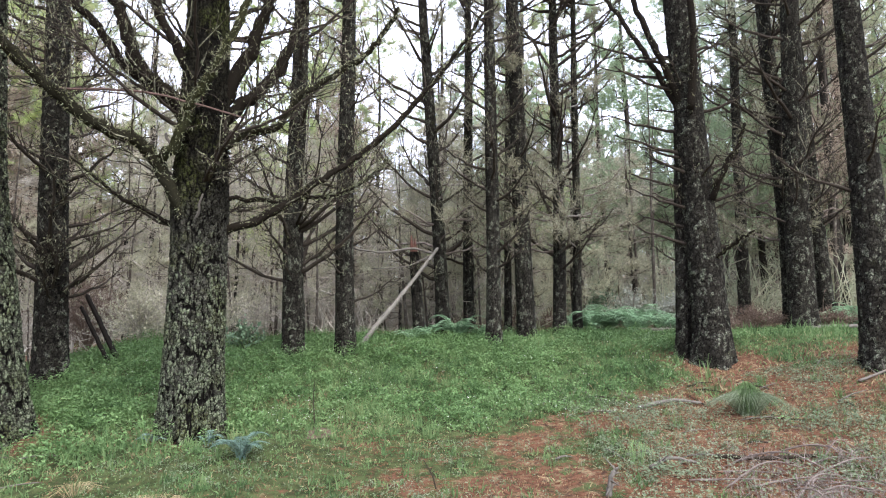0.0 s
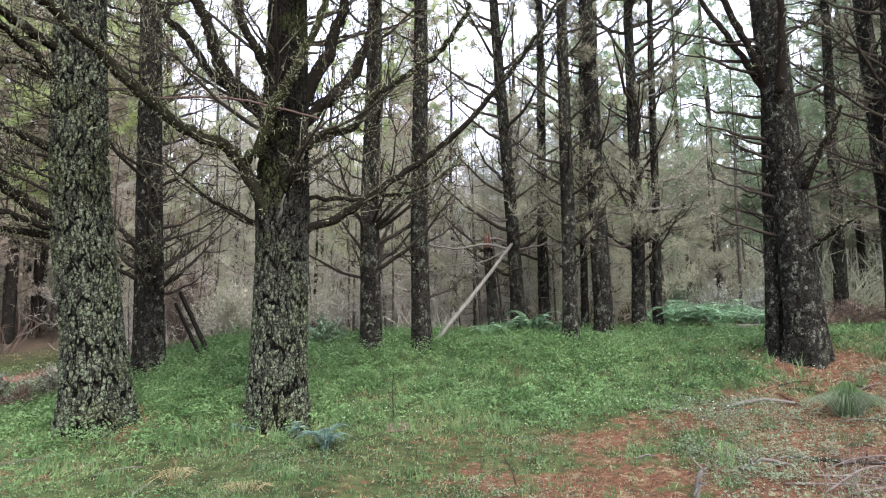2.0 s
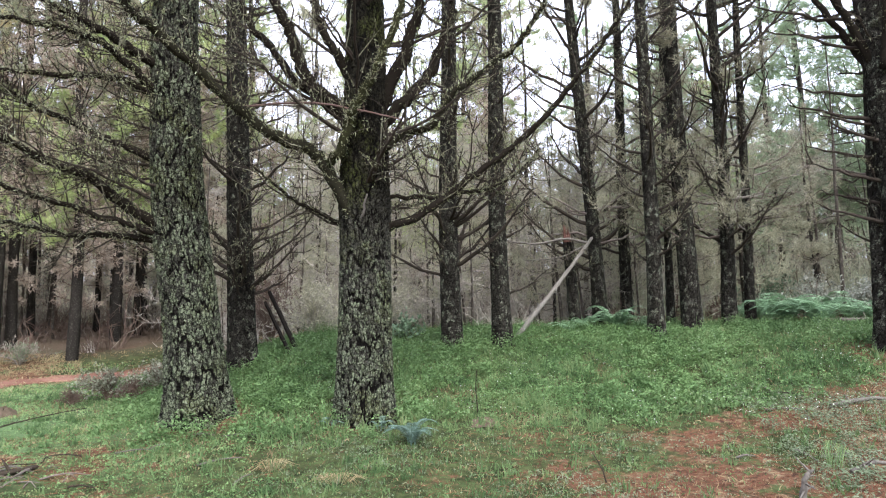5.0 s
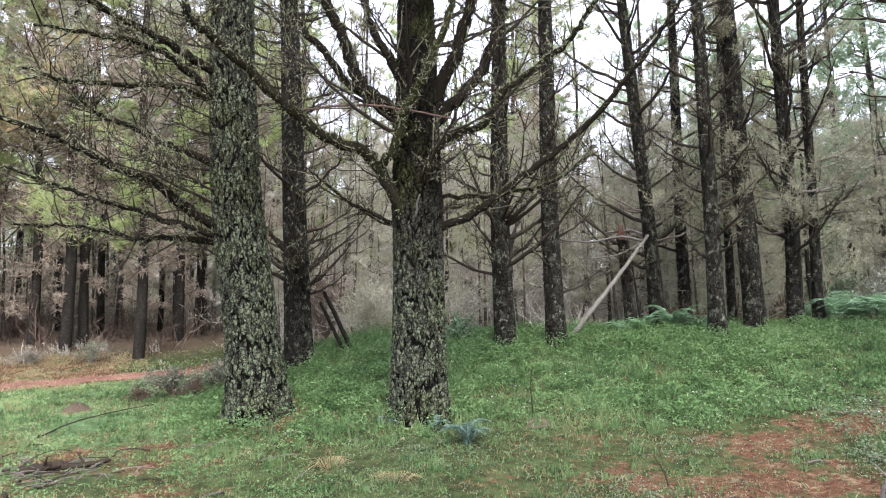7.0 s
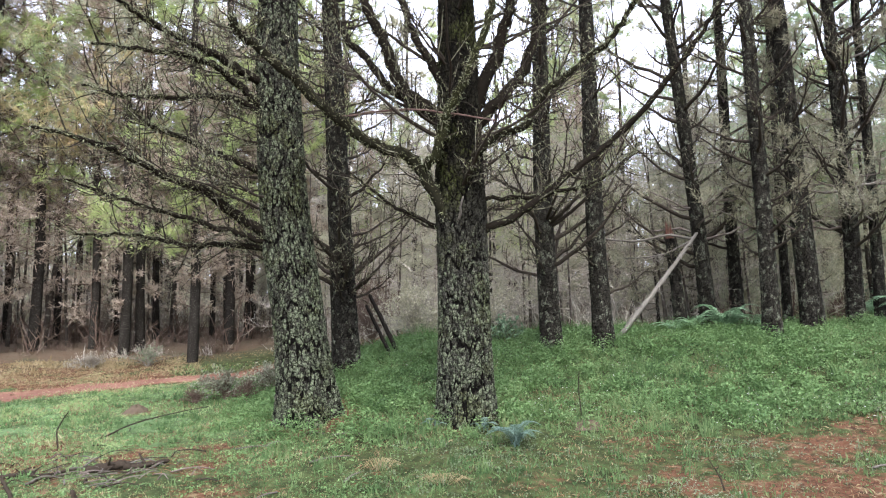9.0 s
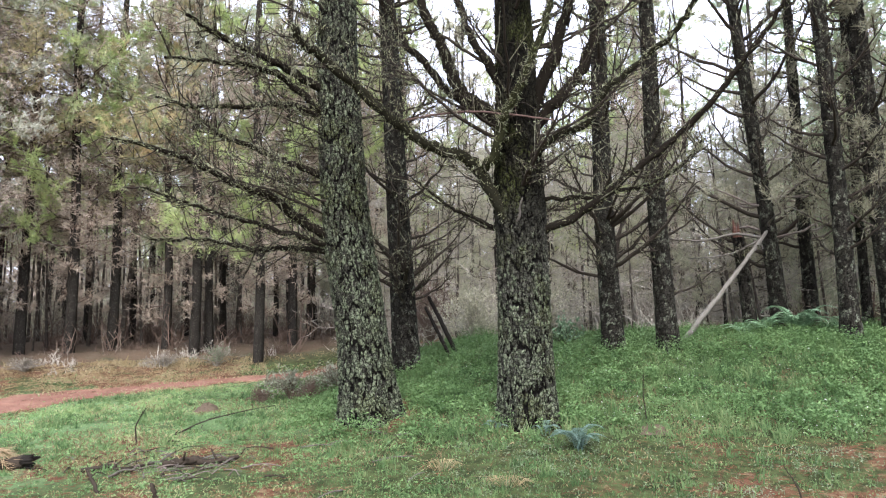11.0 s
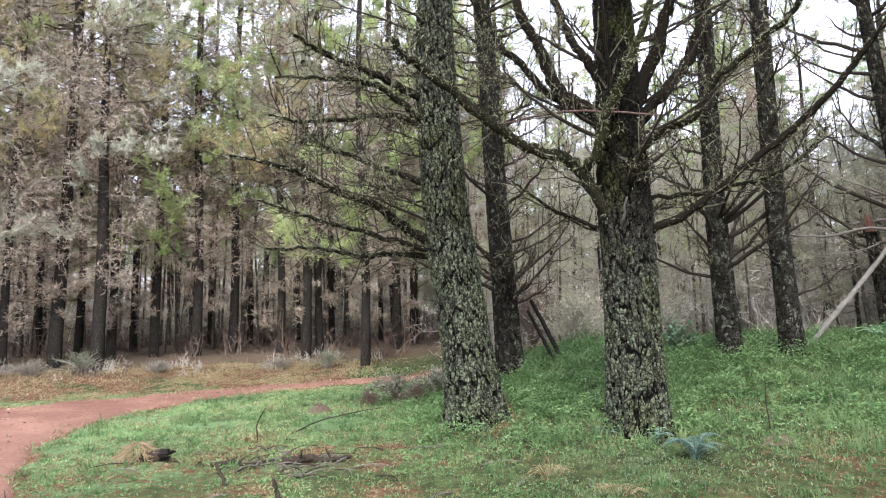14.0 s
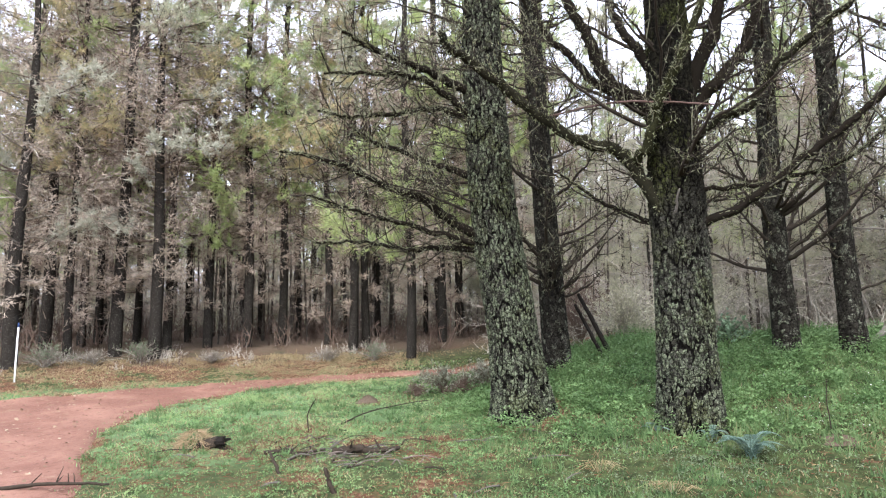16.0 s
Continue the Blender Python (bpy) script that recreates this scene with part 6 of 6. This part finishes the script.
pole("fallen_log", [G(-6.3, 4.8, 0.03), G(-6.1, 5.03, 0.06), G(-5.95, 5.1, 0.03), G(-5.75, 5.36, 0.05)], 0.05, 0.022, DARK_WOOD, "rotten dark branch lying in the grass", "log", "fallen wood", 9, 9, 0.38, 30)
pole("fallen_log", [G(-7.05, 4.35, 0.02), G(-6.8, 4.55, 0.045), G(-6.7, 4.52, 0.03), G(-6.4, 4.75, 0.05)], 0.026, 0.012, DARK_WOOD, "rotten dark branch lying in the grass", "log", "fallen wood", 9, 8, 0.3, 24)
pole("fallen_log", [G(4.4, 14.6, 0.06), G(5.2, 14.2, 0.08), G(6.0, 13.9, 0.06)], 0.06, 0.04, GREY_WOOD, "bleached log lying in front of the ferns", "log", "fallen wood", 4)
pole("fallen_log", [G(7.6, 13.0, 0.04), G(8.8, 13.4, 0.07), G(10.2, 13.9, 0.05)], 0.05, 0.03, GREY_WOOD, "bleached branch lying on the bank", "log", "fallen wood", 6)
pole("twig_branch", [G(-7.9, 6.3, 0.0), (-7.6, 6.5, 0.42), (-7.1, 6.75, 0.55), (-6.7, 7.0, 0.62)], 0.013, 0.005, DARK_WOOD, "thin dead branch propped in the grass", "branch", "fallen wood", 10, 6)
pole("twig_branch", [G(-7.7, 5.5, 0.0), (-7.72, 5.5, 0.5), (-7.62, 5.56, 0.72)], 0.012, 0.006, DARK_WOOD, "thin dead shoot standing in the grass", "branch", "fallen wood", 4, 6)
pole("broken_stake", [G(-5.1, 3.85, -0.05), (-5.16, 3.82, 0.2), (-5.2, 3.8, 0.33)], 0.028, 0.02, DARK_WOOD, "short dark broken stake in the grass", "stake", "stakes", 0, 7)
pole("broken_stake", [G(-6.0, 3.87, -0.05), (-6.1, 3.86, 0.26), (-6.2, 3.86, 0.36)], 0.022, 0.015, DARK_WOOD, "short dark broken stake in the grass", "stake", "stakes", 1, 7)
pole("fallen_branch", [G(-7.6, 1.75, 0.02), G(-7.2, 2.1, 0.06), G(-6.9, 2.5, 0.04)], 0.022, 0.012, DARK_WOOD, "dark branch lying on the red earth", "branch", "fallen wood", 5, 7)
pole("fallen_branch", [G(2.0, 6.35, 0.03), G(2.25, 6.5, 0.07), G(2.5, 6.45, 0.04)], 0.022, 0.014, GREY_WOOD, "short bleached branch on the litter", "branch", "fallen wood", 3, 7)
pole("fallen_branch", [G(2.75, 6.6, 0.03), G(3.15, 6.35, 0.06), G(3.6, 6.3, 0.05)], 0.024, 0.015, DARK_WOOD, "dark branch on the litter", "branch", "fallen wood", 4, 7)
pole("fallen_branch", [G(5.6, 8.6, 0.05), (6.1, 8.7, 0.95), (6.5, 8.9, 1.1)], 0.02, 0.01, GREY_WOOD, "thin bleached branch among weeds", "branch", "fallen wood", 7, 6)
pole("fallen_branch", [G(2.6, 8.6, 0.03), G(3.1, 8.8, 0.06), G(3.5, 8.75, 0.04)], 0.03, 0.02, GREY_WOOD, "short bleached branch on the litter", "branch", "fallen wood", 3, 7)
pole("dead_stalk", [G(-0.1, 6.05, -0.03), (-0.14, 6.05, 0.24), (-0.22, 6.08, 0.38)], 0.010, 0.004, DARK_WOOD, "thin dark dead stalk", "stalk", "", 4, 6)
pole("dead_stalk", [G(-1.72, 8.35, -0.03), (-1.74, 8.35, 0.75), (-1.72, 8.36, 0.98)], 0.008, 0.004, DARK_WOOD, "tall thin weed stalk on the bank", "stalk", "", 6, 6)

for k in range(80):
    if k % 2:
        x, y = rng.uniform(1.2, 6.5), rng.uniform(5.6, 9.5)
    else:
        x, y = (rng.uniform(-8.2, -2.0), rng.uniform(3.0, 7.2)) if k % 4 else (rng.normal() * 0.5 - 6.3, rng.normal() * 0.4 + 4.9)
    a, ln = rng.uniform(0, 6.28), rng.uniform(0.15, 0.5)
    c, s = math.cos(a) * ln, math.sin(a) * ln
    pole("fallen_twig", [G(x - c / 2, y - s / 2, 0.02), G(x, y, 0.045), G(x + c / 2, y + s / 2, 0.03)], rng.uniform(0.006, 0.014), 0.005, GREY_WOOD if k % 3 else DARK_WOOD, "short dead twig lying on the ground", "twig", "fallen twigs", int(rng.integers(0, 4)), 5, 0.1, 8)


for k in range(46):
    x, y = rng.normal() * 0.55 - 6.25, rng.normal() * 0.35 + 4.9
    a, ln = rng.uniform(-0.3, 1.6), rng.uniform(0.1, 0.45)
    c, s = math.cos(a) * ln, math.sin(a) * ln
    pole("fallen_twig", [G(x - c / 2, y - s / 2, 0.015), G(x, y, rng.uniform(0.02, 0.08)), G(x + c / 2, y + s / 2, 0.03)], rng.uniform(0.004, 0.011), 0.003, (GREY_WOOD, DARK_WOOD, TWIG_GREY)[k % 3], "short dead twig lying beside a rotten log", "twig", "fallen twigs", int(rng.integers(0, 4)), 5, 0.15, 8)


def snag():
    """A broken dead stem with splintered red wood at its top."""
    t = thing("broken_snag", base(-0.55, 13.57), "dark dead stem snapped off to splintered red wood", "tree stump")
    g = Geo()
    trunk(g, [(0, 0, -0.3), (0, 0, 0), (-0.04, 0, 1.0), (-0.09, 0, 1.95)], [-0.3, 0.4, 1.0, 1.9], [0.13, 0.125, 0.12, 0.105], 0.04, (0.06, 0.10), 0.016, 0.022, 1.9, 40)
    part("trunk", g, BARK_MID, t)
    g = Geo()
    for k in range(16):
        a, r = rng.uniform(0, 6.28), rng.uniform(0.02, 0.09)
        p = np.array([-0.09 + r * math.cos(a), r * math.sin(a), 1.8])
        tube(g, p + np.array([0, 0, 1.0]) * np.linspace(0, rng.uniform(0.15, 0.5), 4)[:, None], np.linspace(0.025, 0.006, 4), 5, 0.15)
    part("splintered_top", g, RED_WOOD, t, "splintered red heartwood", kind="stuff")
    for k in range(7):
        whorl_branch(t, -0.05, 0, rng.uniform(0.7, 1.8), rng.uniform(0, 6.28), rng.uniform(0.4, 0.9), 0.016, 0.4, 0.3, 6, TWIG, 1)
    return t


snag()


def rotten_stump():
    """A torn-off stump end with a heap of dead pale needles against it."""
    at = base(-7.85, 4.1, 0.03)
    t = thing("rotten_stump", at, "torn dark hollow stump end lying in the grass", "stump")
    th = np.linspace(0, 2 * np.pi, 19)[:-1]
    g = Geo()
    line = spline([(-0.2, -0.09, 0.02), (-0.08, -0.03, 0.08), (0.09, 0.04, 0.10)], 9)
    tube(g, line, np.array([0.03, 0.045, 0.055, 0.07, 0.065, 0.075, 0.065, 0.07, 0.06]), 12, 0.42)
    part("body", g, DARK_WOOD, t)
    g = Geo()
    for a in th:
        p = np.array([0.08, 0.04, 0.10]) + 0.05 * np.array([-0.4 * math.cos(a), 0.9 * math.cos(a), math.sin(a)])
        tube(g, p + np.array([1.0, 0.35, rng.uniform(-0.2, 0.3)]) * np.linspace(0, rng.uniform(0.05, 0.16), 4)[:, None], np.linspace(0.03, 0.008, 4), 5, 0.2)
    part("torn_edge", g, BLACK_WOOD, t, "torn splintered rim")
    n = 620
    a, r = rng.uniform(0, 6.28, n), np.sqrt(rng.uniform(0, 1, n))
    p = np.stack([-0.24 + 0.25 * r * np.cos(a), -0.1 + 0.2 * r * np.sin(a), 0.26 * (1 - r**2)], 1)
    d = unit(np.stack([np.cos(a) + rng.normal(size=n) * 0.4, np.sin(a) + rng.normal(size=n) * 0.4, -0.3 + rng.normal(size=n) * 0.3], 1))
    h = tagged(new("needle_heap", blades(Geo(), p, p + d * rng.uniform(0.08, 0.26, n)[:, None], np.full(n, 0.004)).mesh("needle_heap", TAWNY)), "heap of dead pale needles against a stump", "needles", kind="stuff")
    h.location = at
    return t


rotten_stump()


def sedge(at, wide, tall, count, mat, label, name="sedge_tussock", category="grass tussock"):
    """A dense tussock of arching wiry blades."""
    a, e = rng.uniform(0, 6.28, count), rng.uniform(0.1, 1.0, count)
    p = np.stack([np.cos(a) * 0.09 * e, np.sin(a) * 0.09 * e, np.full(count, -0.02)], 1)
    out = np.stack([np.cos(a), np.sin(a), np.zeros(count)], 1)
    m = p + out * (wide * 0.45 * e)[:, None] + np.stack([0 * e, 0 * e, tall * (1.1 - 0.35 * e)], 1)
    q = p + out * (wide * (0.5 + 0.6 * e))[:, None] + np.stack([0 * e, 0 * e, tall * (0.75 - 0.65 * e)], 1) + rng.normal(size=(count, 3)) * 0.03
    g = blades(Geo(), p, q, np.full(count, 0.0024), m - (p + q) / 2)
    ob = tagged(new(name, g.mesh(name, mat)), label, category)
    ob.location = at
    return ob


def great_sedge(at):
    """A tussock: a dark upright green heart and a skirt of fine pale drooping blades."""
    t = thing("sedge_tussock", at, "grey-green sedge tussock with pale drooping dead tips", "grass tussock")
    for name, count, wide, tall, mat, label in (("green_blade_tuft", 320, 0.24, 0.42, GRASS, "dark green upright blades"), ("dry_blade_skirt", 620, 0.52, 0.34, WEED, "pale drooping dead blades")):
        ob = sedge((0, 0, 0), wide, tall, count, mat, label, name, "")
        ob.parent = t
    return t


great_sedge(base(3.88, 8.19))
sedge(base(1.9, 6.5), 0.18, 0.26, 45, LAWN, "small tuft of broad bright green blades")
sedge(base(-2.55, 5.6), 0.26, 0.10, 70, DRY_GRASS, "straw-coloured dead grass tuft")
sedge(base(-3.4, 5.9), 0.28, 0.11, 70, DRY_GRASS, "straw-coloured dead grass tuft")


def slash_heap():
    """Lopped dead branches piled loosely, bowed and bleached."""
    for k in range(34):
        x, y = rng.uniform(2.7, 4.4), rng.uniform(5.0, 6.3)
        a = rng.normal() * 0.9 + 0.2
        ln, h = rng.uniform(0.3, 1.0), rng.uniform(0.02, 0.2)
        c, s = math.cos(a) * ln, math.sin(a) * ln
        m = tuple(np.array(G(x, y, h)))
        pole("lopped_branch", [G(x - c / 2, y - s / 2, 0.01), m, G(x + c / 2, y + s / 2, 0.02 + h * 0.3)], rng.uniform(0.005, 0.012), 0.004, TWIG_GREY, "bowed weathered branch on a heap of loppings", "branch", "heap of loppings", int(rng.integers(2, 6)), 6, 0.1, 12)


slash_heap()
brush("lopped_brushwood", 80, 5.4, 7.4, -41, -24, 0.34, TWIG_GREY, "weathered dead twigs of a heap of loppings", 12, 0.003)
pole("dead_shoot", [G(1.42, 5.72, -0.03), (1.45, 5.7, 0.3), (1.5, 5.68, 0.36)], 0.03, 0.012, GREY_WOOD, "bleached furry dead shoot", "shoot", "", 6, 7)


def earth_mound(at, wide, tall, label):
    n = 24
    th, s = np.linspace(0, 2 * np.pi, n, endpoint=False), np.linspace(0, 1, 7)
    S, T = np.meshgrid(s, th, indexing="ij")
    r = wide * (0.05 + 0.95 * S) * (1 + 0.15 * np.sin(3 * T) + 0.1 * np.sin(7 * T + 1))
    V = np.stack([r * np.cos(T), r * np.sin(T), tall * (np.cos(S * np.pi) * 0.5 + 0.5) * (1 + 0.3 * np.sin(5 * T + 9 * S)) - 0.02], -1).reshape(-1, 3)
    i, j = np.meshgrid(np.arange(6), np.arange(n), indexing="ij")
    k = (j + 1) % n
    g = Geo().add(V, None, np.stack([i * n + j, (i + 1) * n + j, (i + 1) * n + k, i * n + k], -1).reshape(-1, 4), litter=np.full(len(V), 0.1), mould=np.full(len(V), 1.0), turf=np.zeros(len(V)))
    ob = tagged(new("earth_mound", g.mesh("earth_mound", GROUND)), label, "mound")
    ob.location = at
    return ob


earth_mound(base(-9.04, 7.85), 0.28, 0.12, "small mound of bare brown earth in the grass")
earth_mound(base(-1.6, 8.05), 0.32, 0.06, "scrape of bare dark earth on the bank")


def marker_post():
    t = thing("marker_post", base(-16.0, 4.1), "slim white roadside marker post with a dark top", "post")
    part("shaft", tube(Geo(), np.array([[0, 0, -0.2], [0, 0, 0.4], [0.008, 0, 0.8], [0.022, 0, 1.16]]), np.full(4, 0.018), 12), POST_PAINT, t, smooth=True)
    part("band", tube(Geo(), np.array([[0.022, 0, 1.16], [0.025, 0, 1.2], [0.027, 0, 1.24]]), np.full(3, 0.0195), 12), BAND_PAINT, t, "dark blue band")
    return t


marker_post()
